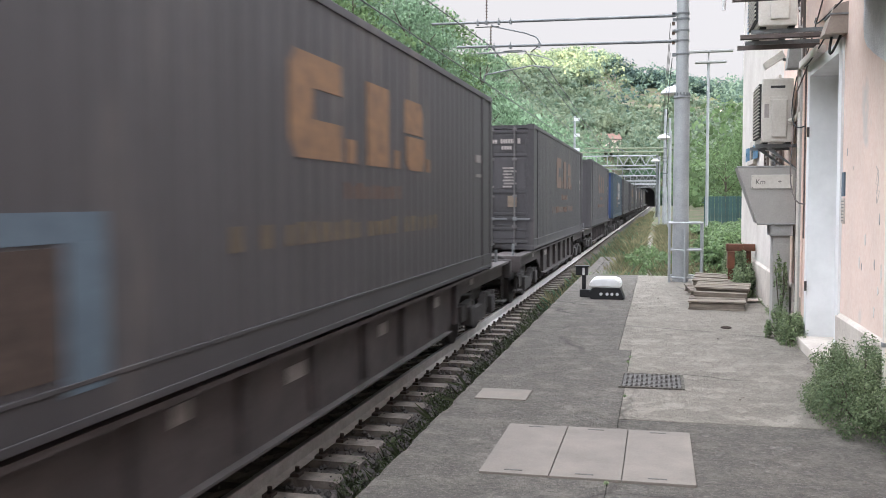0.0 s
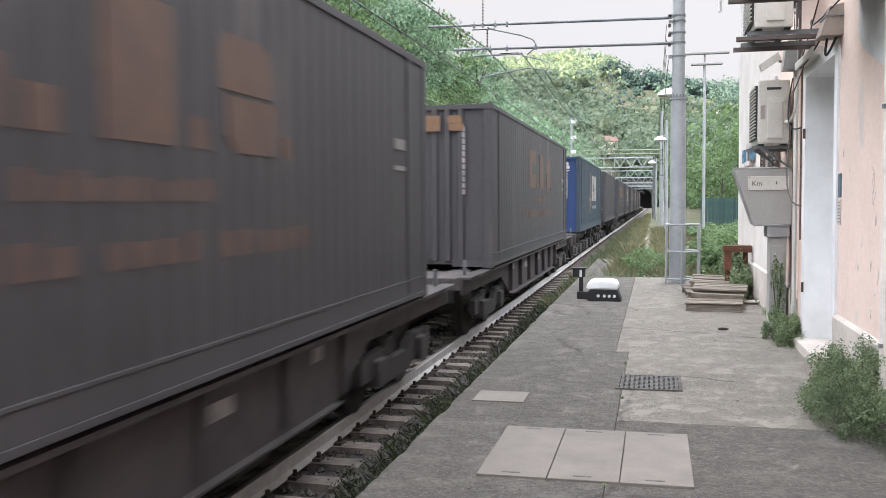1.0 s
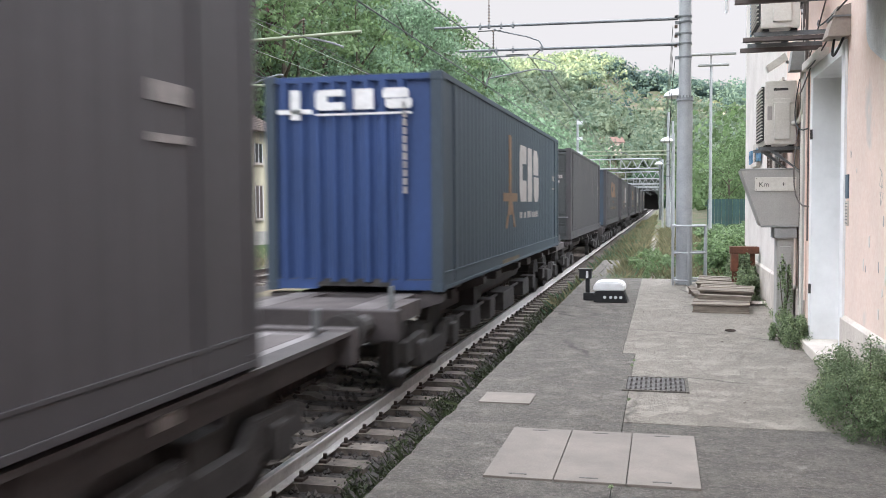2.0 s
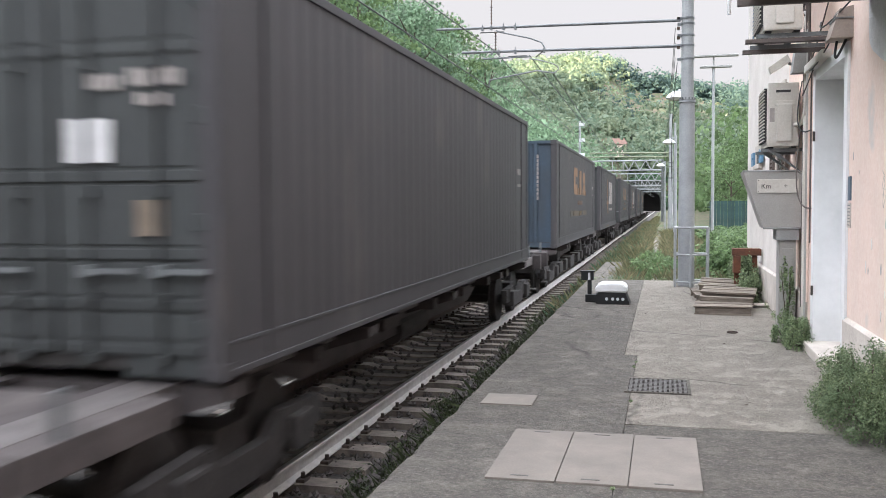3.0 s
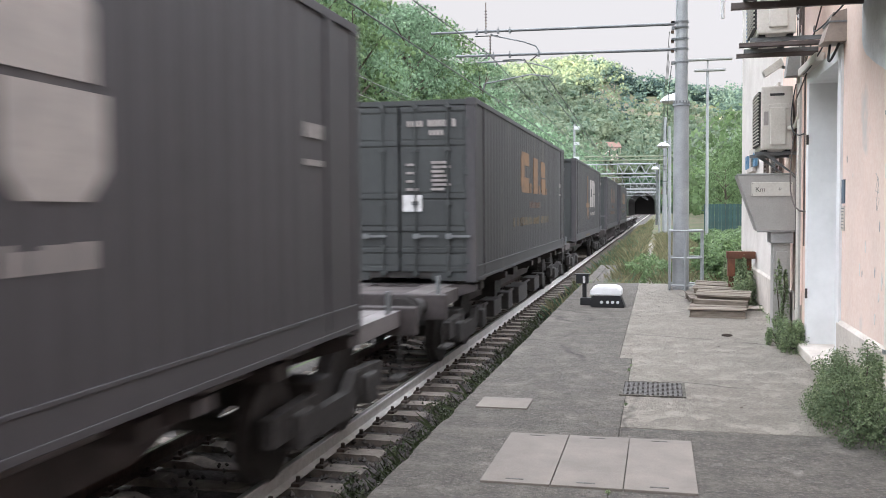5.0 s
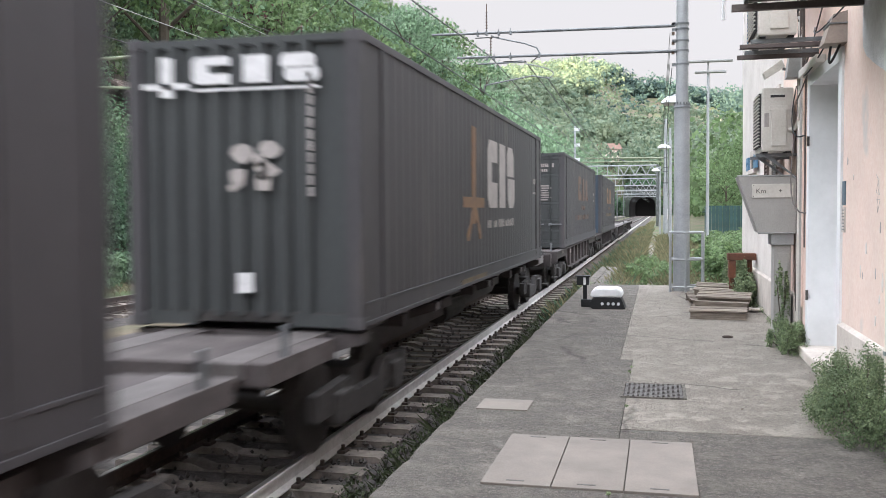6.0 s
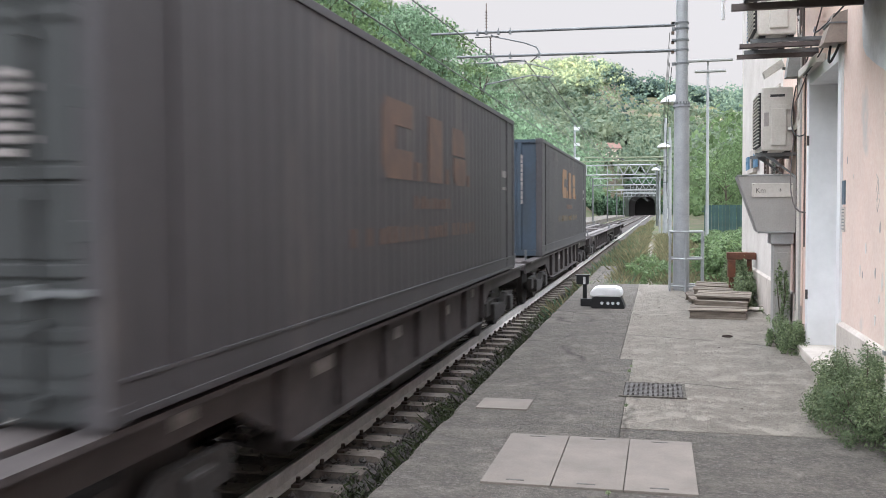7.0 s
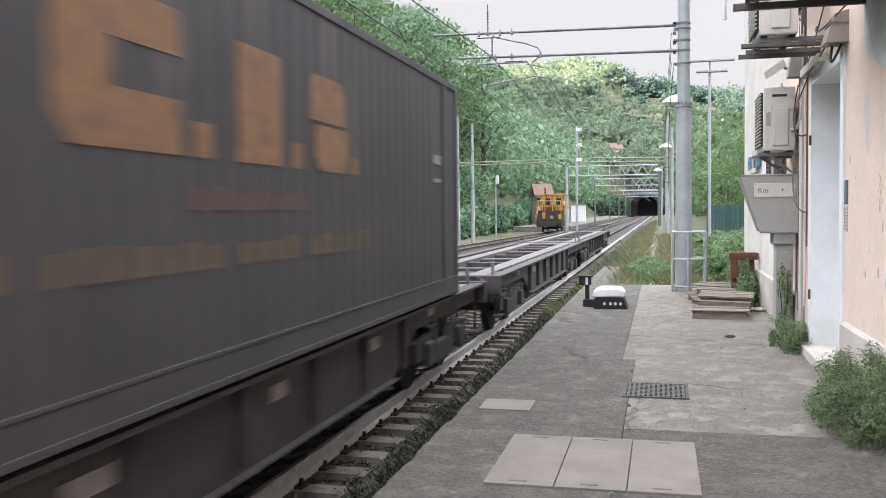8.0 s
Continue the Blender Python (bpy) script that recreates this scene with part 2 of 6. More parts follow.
    chassis=material("wagon_frame_steel", (0.08, 0.068, 0.067), (0.048, 0.042, 0.042), 0.75, 0.1, scale=2.5, fine=30, bump=0.15, vary=0.15),
    bogie=material("greasy_bogie_steel", (0.055, 0.05, 0.048), (0.032, 0.029, 0.028), 0.8, 0.1, scale=5, fine=40, bump=0.2),
    orangefaint=material("faded_orange_marking", (0.125, 0.077, 0.055), (0.085, 0.057, 0.048), 0.7, scale=3, fine=30, bump=0),
    orange=material("orange_marking", (0.2, 0.115, 0.06), (0.13, 0.08, 0.052), 0.7, scale=4, fine=30, bump=0),
    palegrey=material("pale_grey_marking", (0.35, 0.315, 0.295), (0.27, 0.245, 0.235), 0.7, scale=4, fine=30, bump=0),
    white=material("white_marking", (0.62, 0.61, 0.61), (0.48, 0.47, 0.47), 0.6, scale=6, fine=30, bump=0),
    yellowdim=material("dull_yellow_marking", (0.145, 0.105, 0.06), (0.085, 0.068, 0.052), 0.7, scale=6, fine=30, bump=0),
    paleblue=material("pale_blue_marking", (0.1, 0.135, 0.17), (0.075, 0.1, 0.13), 0.7, bump=0),
    # bank leaves: paler and bluer than foliage, air haze mixed into the colour
    leaf_a=leafy("hazed_oak_leaves", (0.2, 0.285, 0.17), (0.125, 0.195, 0.12)),
    leaf_b=leafy("robinia_leaves", (0.16, 0.225, 0.1), (0.1, 0.155, 0.07)),
    leaf_c=leafy("ivy_leaves", (0.12, 0.195, 0.115), (0.075, 0.135, 0.08)),
    leaf_red=leafy("copper_leaves", (0.1, 0.04, 0.045), (0.06, 0.025, 0.03)),
    leaf_weed=leafy("weed_leaves", (0.21, 0.26, 0.14), (0.125, 0.17, 0.09), scale=3),
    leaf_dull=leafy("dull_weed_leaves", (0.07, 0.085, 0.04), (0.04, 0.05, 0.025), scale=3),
    # hill leaves: base colour lifted towards pale blue-green to stand for distance haze
    leaf_hill=leafy("hazed_hill_leaves", (0.23, 0.265, 0.17), (0.12, 0.175, 0.125), scale=0.09, island=0.16),
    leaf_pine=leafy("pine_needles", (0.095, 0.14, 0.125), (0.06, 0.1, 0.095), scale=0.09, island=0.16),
    grass=leafy("dry_grass", (0.215, 0.19, 0.115), (0.115, 0.125, 0.062), scale=0.6),
)
BROWN = material("brown_container_paint", (0.059, 0.055, 0.059), (0.047, 0.044, 0.047), 0.62, 0.0, scale=0.9, fine=25, bump=0.05,
                 stretch=(1, 1, 0.35), spots=(0.082, 0.073, 0.072), spot_scale=1.2, spot_at=0.62, vary=0.1)
# end colour, cooler than the brown sides: sky light on the end is mixed in
GREEN = material("skylit_green_container_end", (0.052, 0.056, 0.056), (0.04, 0.042, 0.043), 0.62, scale=0.9, fine=25, bump=0.05,
                 stretch=(1, 1, 0.35), spots=(0.075, 0.075, 0.073), spot_scale=1.2, spot_at=0.62, vary=0.08)
BLUE = material("blue_container_paint", (0.028, 0.055, 0.16), (0.02, 0.04, 0.11), 0.55, scale=0.9, fine=25, bump=0.05,
                stretch=(1, 1, 0.35), vary=0.08)
NAVY = material("navy_container_paint", (0.04, 0.055, 0.072), (0.03, 0.042, 0.058), 0.6, scale=0.9, fine=25, bump=0.05,
                stretch=(1, 1, 0.35), vary=0.05)
# end colour with the blue of the sky it faces put into the base
TEAL = material("skylit_blue_container_end", (0.05, 0.078, 0.115), (0.042, 0.05, 0.06), 0.62, scale=0.8, fine=25, bump=0.05,
                stretch=(1, 1, 0.5), vary=0.08)


# ---- building helpers ----
def box(bm, x0, x1, y0, y1, z0, z1, bevel=0.0):
    v = bmesh.ops.create_cube(bm, size=1, matrix=Matrix.LocRotScale(((x0 + x1) / 2, (y0 + y1) / 2, (z0 + z1) / 2), None,
                                                                 (abs(x1 - x0), abs(y1 - y0), abs(z1 - z0))))["verts"]
    if bevel:
        edges = list({e for w in v for e in w.link_edges})
        bmesh.ops.bevel(bm, geom=edges, offset=bevel, segments=2, affect="EDGES", profile=0.6)
    return bm


def rod(bm, a, b, r0, r1=None, seg=10):
    a, b = Vector(a), Vector(b)
    m = Matrix.Translation((a + b) / 2) @ (b - a).to_track_quat("Z", "Y").to_matrix().to_4x4()
    bmesh.ops.create_cone(bm, cap_ends=True, segments=seg, radius1=r0, radius2=r0 if r1 is None else r1, depth=(b - a).length, matrix=m)
    return bm


def prism(bm, outline, x0, x1, axis="x"):
    """A flat outline of (u, v) pairs pushed through a thickness: axis x -> (y, z), y -> (x, z), z -> (x, y)."""
    put = {"x": lambda u, v, w: (w, u, v), "y": lambda u, v, w: (u, w, v), "z": lambda u, v, w: (u, v, w)}[axis]
    rings = [[bm.verts.new(put(u, v, w)) for u, v in outline] for w in (x0, x1)]
    k = len(outline)
    faces = [bm.faces.new(rings[0]), bm.faces.new(rings[1][::-1])]
    faces += [bm.faces.new((rings[0][(i + 1) % k], rings[0][i], rings[1][i], rings[1][(i + 1) % k])) for i in range(k)]
    bmesh.ops.recalc_face_normals(bm, faces=faces)
    return bm


def B():
    return bmesh.new()


def part(name, bm, mat, parent, label=""):
    """Links a bmesh, or an existing mesh, as one object; the material sits on the object, so that meshes can be shared."""
    if isinstance(bm, bmesh.types.BMesh):
        me = bpy.data.meshes.new(name)
        bm.to_mesh(me)
        bm.free()
        me.materials.append(mat)
    else:
        me = bm
    ob = new(name, me)
    if me.materials and me.materials[0] is not mat:
        ob.material_slots[0].link = "OBJECT"
        ob.material_slots[0].material = mat
    if parent:
        ob.parent = parent
    if label:
        ob["label"] = label
    return ob


def thing(name, label, category, group="", kind="", at=None):
    ob = tagged(new(name), label, category, group, kind)
    ob.empty_display_size = 0.2
    if at is not None:
        ob.matrix_basis = at
    return ob


def soup(name, verts, faces, mat, parent=None, smooth=False):
    me = bpy.data.meshes.new(name)
    me.from_pydata(verts, [], faces)
    me.materials.append(mat)
    ob = new(name, me)
    if parent:
        ob.parent = parent
    return ob


def leaf_quads(rng, centres, normals, size, stray=0.45):
    """Small folded leaf sprays, one quad each, roughly facing their normal."""
    k = len(centres)
    n = normals + rng.normal(0, stray, (k, 3))
    n /= np.linalg.norm(n, axis=1)[:, None] + 1e-9
    t = np.cross(n, rng.normal(0, 1, (k, 3)))
    t /= np.linalg.norm(t, axis=1)[:, None] + 1e-9
    b = np.cross(n, t)
    s = size * rng.uniform(0.55, 1.3, (k, 1))
    w = s * rng.uniform(0.45, 0.8, (k, 1))
    v = np.stack([centres - t * s, centres + b * w - n * s * 0.15, centres + t * s, centres - b * w - n * s * 0.15], 1).reshape(-1, 3)
    f = np.arange(4 * k).reshape(-1, 4)
    return v, f


def crown_points(rng, lumps, per, spread, height, lump):
    """Points and normals on the skins of many lumps that fill an uneven crown."""
    c, n = [], []
    for _ in range(lumps):
        d = rng.normal(0, 1, 3)
        d /= np.linalg.norm(d)
        d *= rng.uniform(0.35, 1.0) ** 0.6
        mid = d * np.array([spread, spread, height])
        r = lump * rng.uniform(0.6, 1.35)
        u = rng.normal(0, 1, (per, 3))
        u /= np.linalg.norm(u, axis=1)[:, None]
        u[:, 2] = np.where(u[:, 2] < -0.3, -u[:, 2] * 0.6, u[:, 2])
        c.append(mid + u * r * rng.uniform(0.65, 1.1, (per, 1)) * np.array([1, 1, 0.8]))
        n.append(u)
    return np.concatenate(c), np.concatenate(n)


def tree_meshes(seed, tall, spread, lumps, per, leaf):
    rng = np.random.default_rng(seed)
    height = tall * 0.36
    c, n = crown_points(rng, lumps, per, spread, height, spread * 0.36)
    v, f = leaf_quads(rng, c + np.array([0, 0, tall - height * 1.05]), n, leaf)
    crown = bpy.data.meshes.new("crown")
    crown.from_pydata(v.tolist(), [], f.tolist())
    bm = B()
    rod(bm, (0, 0, -0.6), (0.1, 0.05, tall * 0.55), tall * 0.022, tall * 0.012, 7)
    rod(bm, (0.1, 0.05, tall * 0.53), (0.0, 0.2, tall * 0.9), tall * 0.012, tall * 0.003, 6)
    for i in range(7):
        a = i * 2.4 + seed
        z = tall * (0.36 + 0.06 * i)
        rod(bm, (0.08, 0.05, z), (math.cos(a) * spread * 0.75, math.sin(a) * spread * 0.75, z + tall * 0.16), tall * 0.007, tall * 0.002, 5)
    trunk = bpy.data.meshes.new("trunk")
    bm.to_mesh(trunk)
    bm.free()
    crown.materials.append(M["leaf_a"])
    trunk.materials.append(M["bark"])
    return crown, trunk


# ---- terrain ----
TRACK_X, ZR, BED = -4.03, -0.66, -0.98


def ease(v, a, b):
    t = min(1.0, max(0.0, (v - a) / (b - a)))
    return t * t * (3 - 2 * t)


def ground_z(x, y):
    lump = noise.noise(Vector((x * 0.02, y * 0.02, 3.0)))
    left = 0.0
    # left ridge: its unseen height and length are added to keep sun off the valley
    if x < -17.5:
        left = 5.0 * ease(-x, 18.5, 26) + max(0.0, -x - 25) * 0.55
        left = min(left, 168 + 10 * lump) + lump * min(6, (-x - 17.5) * 0.15)
        left *= 1 - 0.25 * ease(y, 420, 700)
    right = 0.0
    if x > -1.75 and y > 20.6:
        right = 0.72 * ease(x, -1.75, -0.9)
    elif x > -1.75:
        right = 0.3
    if x > 7:
        right += (x - 7) * 0.3 * ease(y, 15, 45)
        right = min(right, 75 + 8 * lump)
    hill = 0.0
    if y > 331:
        crest = 66 + 14 * ease(x, 80, -10) + 18 * ease(x, -14, -46) - 8 * ease(x, -110, -170)
        hill = 9 * ease(y, 331, 337) + crest * (ease(y, 320, 760) * 0.55 + 0.45 * min(1, max(0, (y - 335) / 400))) + lump * 7 * ease(y, 340, 420)
        hill *= 1 - 0.7 * ease(y, 760, 1100)
    return BED + max(left, right, hill, 0.0) + (lump * 0.12 if x < -17 or x > 2.5 else 0)


xs = np.unique(np.concatenate([np.linspace(-1000, -120, 40), np.linspace(-120, -24, 28), np.linspace(-24, -17, 15), [-16, -12, -8, -4, -2.2],
                               np.linspace(-1.78, -0.8, 7), np.linspace(0, 8, 7), np.linspace(12, 100, 18), np.linspace(120, 900, 28)]))
ys = np.unique(np.concatenate([np.linspace(-600, -20, 25), np.linspace(0, 20, 8), [20.5, 20.7], np.linspace(23, 120, 36), np.linspace(126, 328, 30),
                               np.linspace(330.5, 338, 6), np.linspace(345, 800, 60), np.linspace(830, 1600, 18)]))
gv = [(x, y, ground_z(x, y)) for y in ys for x in xs]
nx = len(xs)
gf = [(j * nx + i, j * nx + i + 1, (j + 1) * nx + i + 1, (j + 1) * nx + i) for j in range(len(ys) - 1) for i in range(nx - 1)
      if not (xs[i] >= -12.1 and xs[i + 1] <= 0.1 and 330 < ys[j] < 338)]
ground = soup("ground", gv, gf, M["soil"])
tagged(ground, "dry earth and wild grass between tracks and wooded slopes", "ground", kind="structure")

# ---- railway: ballast, sleepers, rails of the three tracks ----
RAIL = [(-0.075, 0), (0.075, 0), (0.075, 0.012), (0.012, 0.032), (0.012, 0.118), (0.035, 0.128), (0.035, 0.155), (0.026, 0.163),
        (-0.026, 0.163), (-0.035, 0.155), (-0.035, 0.128), (-0.012, 0.118), (-0.012, 0.032), (-0.075, 0.012)]
track_lines = [(TRACK_X, -25, 345), (-7.75, -25, 345), (-14.6, -10, 150)]
SIDING = Matrix.Translation((-14.6, 0, 0)) @ pose(0, 0, 0, 0, 0, -2.0) @ Matrix.Translation((14.6, 0, 0))
for tx, y0, y1 in track_lines:
    bm = B()
    prism(bm, [(tx - 2.1, BED - 0.05), (tx - 1.5, ZR - 0.235), (tx + 1.5, ZR - 0.235), (tx + 1.95, BED - 0.05)], y0, y1, "y")
    bed_ob = tagged(part("ballast", bm, M["ballast"], None), "brown-grey crushed stone ballast bed under rails", "ballast", kind="structure")
    if tx < -14:
        bed_ob.matrix_basis = SIDING
    for side in (-1, 1):
        bm = B()
        prism(bm, [(tx + side * 0.753 + u, ZR - 0.163 + v) for u, v in RAIL], y0, y1, "y")
        # near rail pale; its twin under the train takes a dark colour for the shade
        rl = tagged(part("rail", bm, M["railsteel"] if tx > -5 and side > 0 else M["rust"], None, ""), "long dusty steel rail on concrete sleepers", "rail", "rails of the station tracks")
        if tx < -14:
            rl.matrix_basis = SIDING
        bm = B()
        box(bm, tx + side * 0.753 - 0.024, tx + side * 0.753 + 0.024, y0, y1, ZR + 0.0005, ZR + 0.002)
        part("running_surface", bm, M["railtop"], rl, "polished rail head")

# ---- platform ----
platform = thing("platform", "old cracked concrete station platform with weeds along its edges", "platform", kind="structure")
bm = B()
box(bm, -1.5, 1.7, -6, 20.55, -0.95, -0.06)
part("base", bm, M["concrete"], platform)
bm = B()
box(bm, -1.62, -1.5, -6, 27.0, -1.0, -0.05)
part("retaining_wall", bm, M["kerb"], platform, "stained concrete retaining face")
rnd = random.Random(4)


def panel(x0, x1, y0, y1, z=0.0, mat="concrete", name="paving_panel", soft=0.006):
    bm = B()
    g = 0.003 if soft else 0.001
    box(bm, x0 + (g if soft else -0.002), x1 - g, y0 + g, y1 - g, -0.06, z, soft)
    return part(name, bm, M[mat], platform)


cuts_l = [-6, 1.2, 10.2, 15.1, 20.5]
for a, b in zip(cuts_l, cuts_l[1:]):
    panel(-1.42, -0.28 if b < 10.3 else -0.42, a, b, 0.0, "concrete", "paving_panel", 0.0)
cuts_r = [-6, 1.0, 6.95, 10.22, 15.3, 20.5]
for a, b in zip(cuts_r, cuts_r[1:]):
    panel(-0.28 if b < 10.3 else -0.42, 1.66, a, b, rnd.uniform(-0.003, 0.004), "screed" if b > 7 else "concrete")


def edge_stone(y0, y1, z, mat):
    """A kerb length whose outer edge is crumbled."""
    bm = B()
    n = max(3, int((y1 - y0) / 0.09))
    rows = []
    for i in range(n + 1):
        yy = y0 + 0.002 + (y1 - y0 - 0.004) * i / n
        bite = 0.03 * noise.noise(Vector((yy * 2.3, 0, 7))) + 0.018 * noise.noise(Vector((yy * 9, 1, 7)))
        xo = -1.655 + bite
        rows.append([bm.verts.new(p) for p in ((-1.421, yy, z), (xo + 0.035, yy, z), (xo, yy, z - 0.025 - 0.5 * abs(bite)), (xo + 0.01, yy, -0.16), (-1.423, yy, -0.16))])
    for r, q in zip(rows, rows[1:]):
        for i in range(4):
            bm.faces.new((r[i], r[i + 1], q[i + 1], q[i]))
    bm.faces.new(rows[0])
    bm.faces.new(rows[-1][::-1])
    bmesh.ops.recalc_face_normals(bm, faces=bm.faces[:])
    part("edge_stone", bm, M[mat], platform)


y = -6.0
while y < 26.9:
    step = rnd.choice((1.5, 1.9, 2.2))
    edge_stone(y, min(27.0, y + step), -0.0005, "concrete")
    y += step
for a, b in ((20.55, 22.5), (22.5, 24.8), (24.8, 27.0)):
    panel(-1.42, -0.85, a, b, -0.01)

# covers let into the paving
cover = thing("cable_duct_cover", "three smooth pale concrete cover slabs with lifting slots in the platform", "cover slab")
for i in range(3):
    x0 = -1.05 + i * 0.427
    bm = B()
    box(bm, x0 + 0.003, x0 + 0.424, 5.36, 6.58, -0.01, 0.014, 0.004)
    s = part("cover_slab", bm, M["slab"], cover)
    for yy in (5.42, 6.51):
        bm = B()
        box(bm, x0 + 0.15, x0 + 0.26, yy, yy + 0.02, 0.0135, 0.0155)
        part("lifting_slot", bm, M["iron"], s)
bm = B()
box(bm, -1.48, -1.05, 7.4, 7.8, -0.01, 0.012, 0.004)
tagged(part("small_cover_slab", bm, M["slab"], None), "small square pale concrete cover slab in the platform", "cover slab")
grate = thing("drain_grate", "square rusty iron drain grate set in a frame in concrete", "drain grate")
bm = B()
for a in ((-0.335, 0.24, 8.12, 8.15), (-0.335, 0.24, 8.75, 8.78), (-0.335, -0.305, 8.15, 8.75), (0.21, 0.24, 8.15, 8.75)):
    box(bm, *a, -0.02, 0.014)
part("frame", bm, M["concrete"], grate)
bm = B()
box(bm, -0.305, 0.21, 8.15, 8.75, -0.02, 0.003)
part("pit", bm, M["darkgrille"], grate)
for i in range(12):
    bm = B()
    x = -0.285 + i * 0.0435
    box(bm, x - 0.012, x + 0.012, 8.15, 8.75, 0.002, 0.012)
    part("bar", bm, M["iron"], grate)
for i in range(9):
    bm = B()
    yy = 8.2 + i * 0.0625
    box(bm, -0.305, 0.21, yy - 0.012, yy + 0.012, 0.003, 0.0135)
    part("cross_bar", bm, M["iron"], grate)

# ---- the train ----
CL, CH, CW = 13.716, 2.896, 1.25
SPEED = 23.5
Z_LOAD = ZR + 1.16


def wave(length, pitch, depth, margin):
    """Trapezoid corrugation along a length: pairs of distance and inset."""
    pts, s = [(0, depth)], margin
    while s + pitch < length - margin + 1e-6:
        pts += [(s, depth), (s + pitch * 0.14, 0), (s + pitch * 0.5, 0), (s + pitch * 0.64, depth)]
        s += pitch
    return pts + [(length, depth)]


def sheet(pts, put, lo, hi):
    v, f = [], []
    for s, d in pts:
        v += [put(s, d, lo), put(s, d, hi)]
    k = len(pts)
    for i in range(k - 1):
        f.append((2 * i, 2 * i + 2, 2 * i + 3, 2 * i + 1))
    return v, f


def cached(store={}):
    return store


def shared(key, make):
    store = cached()
    if key not in store:
        made = make()
        if isinstance(made, tuple):
            me = bpy.data.meshes.new(key)
            me.from_pydata(made[0], [], made[1])
        else:
            me = bpy.data.meshes.new(key)
            made.to_mesh(me)
            made.free()
        me.materials.append(M["rust"])
        store[key] = me
    return store[key]


def cast(corners):
    bm = B()
    for x, y, z in corners:
        box(bm, x, x - math.copysign(0.17, x), y, y + (0.17 if y < 5 else -0.17), z, z + (0.118 if z < 1 else -0.118), 0.01)
    return bm


def door_leaf(side):
    x0, x1 = (0.02, 1.09) if side > 0 else (-1.09, -0.02)
    return box(B(), x0, x1, 0.03, 0.075, 0.17, 2.78)


def door_rib(side, z):
    x0, x1 = (0.02, 1.09) if side > 0 else (-1.09, -0.02)
    return box(B(), x0 + 0.01, x1 - 0.01, 0.012, 0.035, z - 0.035, z + 0.035, 0.006)


def door_panel(side, z0, z1):
    x0, x1 = (0.02, 1.09) if side > 0 else (-1.09, -0.02)
    return box(B(), x0 + 0.05, x1 - 0.05, 0.022, 0.04, z0, z1, 0.006)


def door_hinge(side, z):
    return box(B(), side * 1.06, side * 1.14, 0.003, 0.05, z - 0.06, z + 0.06, 0.01)


def lock_bar(x):
    bm = B()
    rod(bm, (x, -0.012, 0.1), (x, -0.012, 2.84), 0.019, seg=8)
    for z in (0.14, 0.55, 1.25, 2.1, 2.78):
        box(bm, x - 0.05, x + 0.05, -0.03, 0.02, z - 0.03, z + 0.03)
    return bm


def handle(x):
    bm = B()
    box(bm, x - 0.04, x + 0.36, -0.045, -0.02, 0.71, 0.745)
    box(bm, x - 0.03, x + 0.05, -0.05, 0.015, 0.69, 0.77)
    return bm


def decal(parent, name, mat, shapes, where):
    """Thin painted shapes: outlines in (u, v), on the track side 'side' (u along the container) or on the end 'end' (u across)."""
    for outline in shapes:
        key = f"{where}_{outline}"
        part(name, shared(key, lambda: prism(B(), outline, CW - 0.026, CW - (0.0095 if outline[0][1] > 0.24 else 0.003), "x") if where == "side" else prism(B(), outline, -0.006, -0.001, "y")), mat, parent)


def rect(u0, u1, v0, v1):
    return [(u0, v0), (u1, v0), (u1, v1), (u0, v1)]


def bottom_rail(side):
    """A deep pressed bottom rail: an upper lip, a plain web and a lower flange."""
    bm = B()
    box(bm, side * 1.14, side * (CW - 0.006), 0.1, CL - 0.1, 0.06, 0.235)
    box(bm, side * 1.14, side * (CW + 0.001), 0.1, CL - 0.1, 0.232, 0.258, 0.004)
    box(bm, side * 1.14, side * (CW + 0.003), 0.1, CL - 0.1, 0.02, 0.07, 0.006)
    return bm


def bracket(u, v, w, h, t):
    """A square emblem block with a notch in its far side."""
    c = h * 0.16
    return [[(u + c, v), (u + w * 0.42, v), (u + w * 0.42, v + h), (u + c, v + h), (u, v + h - c), (u, v + c)], rect(u + w * 0.42, u + w, v + h * 0.68, v + h), rect(u + w * 0.42, u + w, v, v + h * 0.38)]


def stacked(u, v, w, h, t):
    """Two emblem blocks, one above the other."""
    c = h * 0.14
    return [[(u, v + h * 0.52), (u + w * 0.9, v + h * 0.52), (u + w * 0.9, v + h - c), (u + w * 0.9 - c, v + h), (u + c, v + h), (u, v + h - c)],
            [(u + w * 0.1 + c, v), (u + w - c, v), (u + w, v + c), (u + w, v + h * 0.48), (u + w * 0.1, v + h * 0.48), (u + w * 0.1, v + c)]]


def capped(u, v, w, h, t):
    """A plain upright emblem block."""
    return [rect(u + w * 0.12, u + w * 0.88, v, v + h)]


def words(u0, u1, v, h, seed):
    r, out, u = random.Random(seed), [], u0
    while u < u1 - h:
        w = h * r.uniform(0.6, 1.0)
        out.append(rect(u, min(u1, u + w), v, v + h * r.uniform(0.85, 1.1)))
        u += w + h * r.choice((0.7, 0.85, 1.9))
    return out


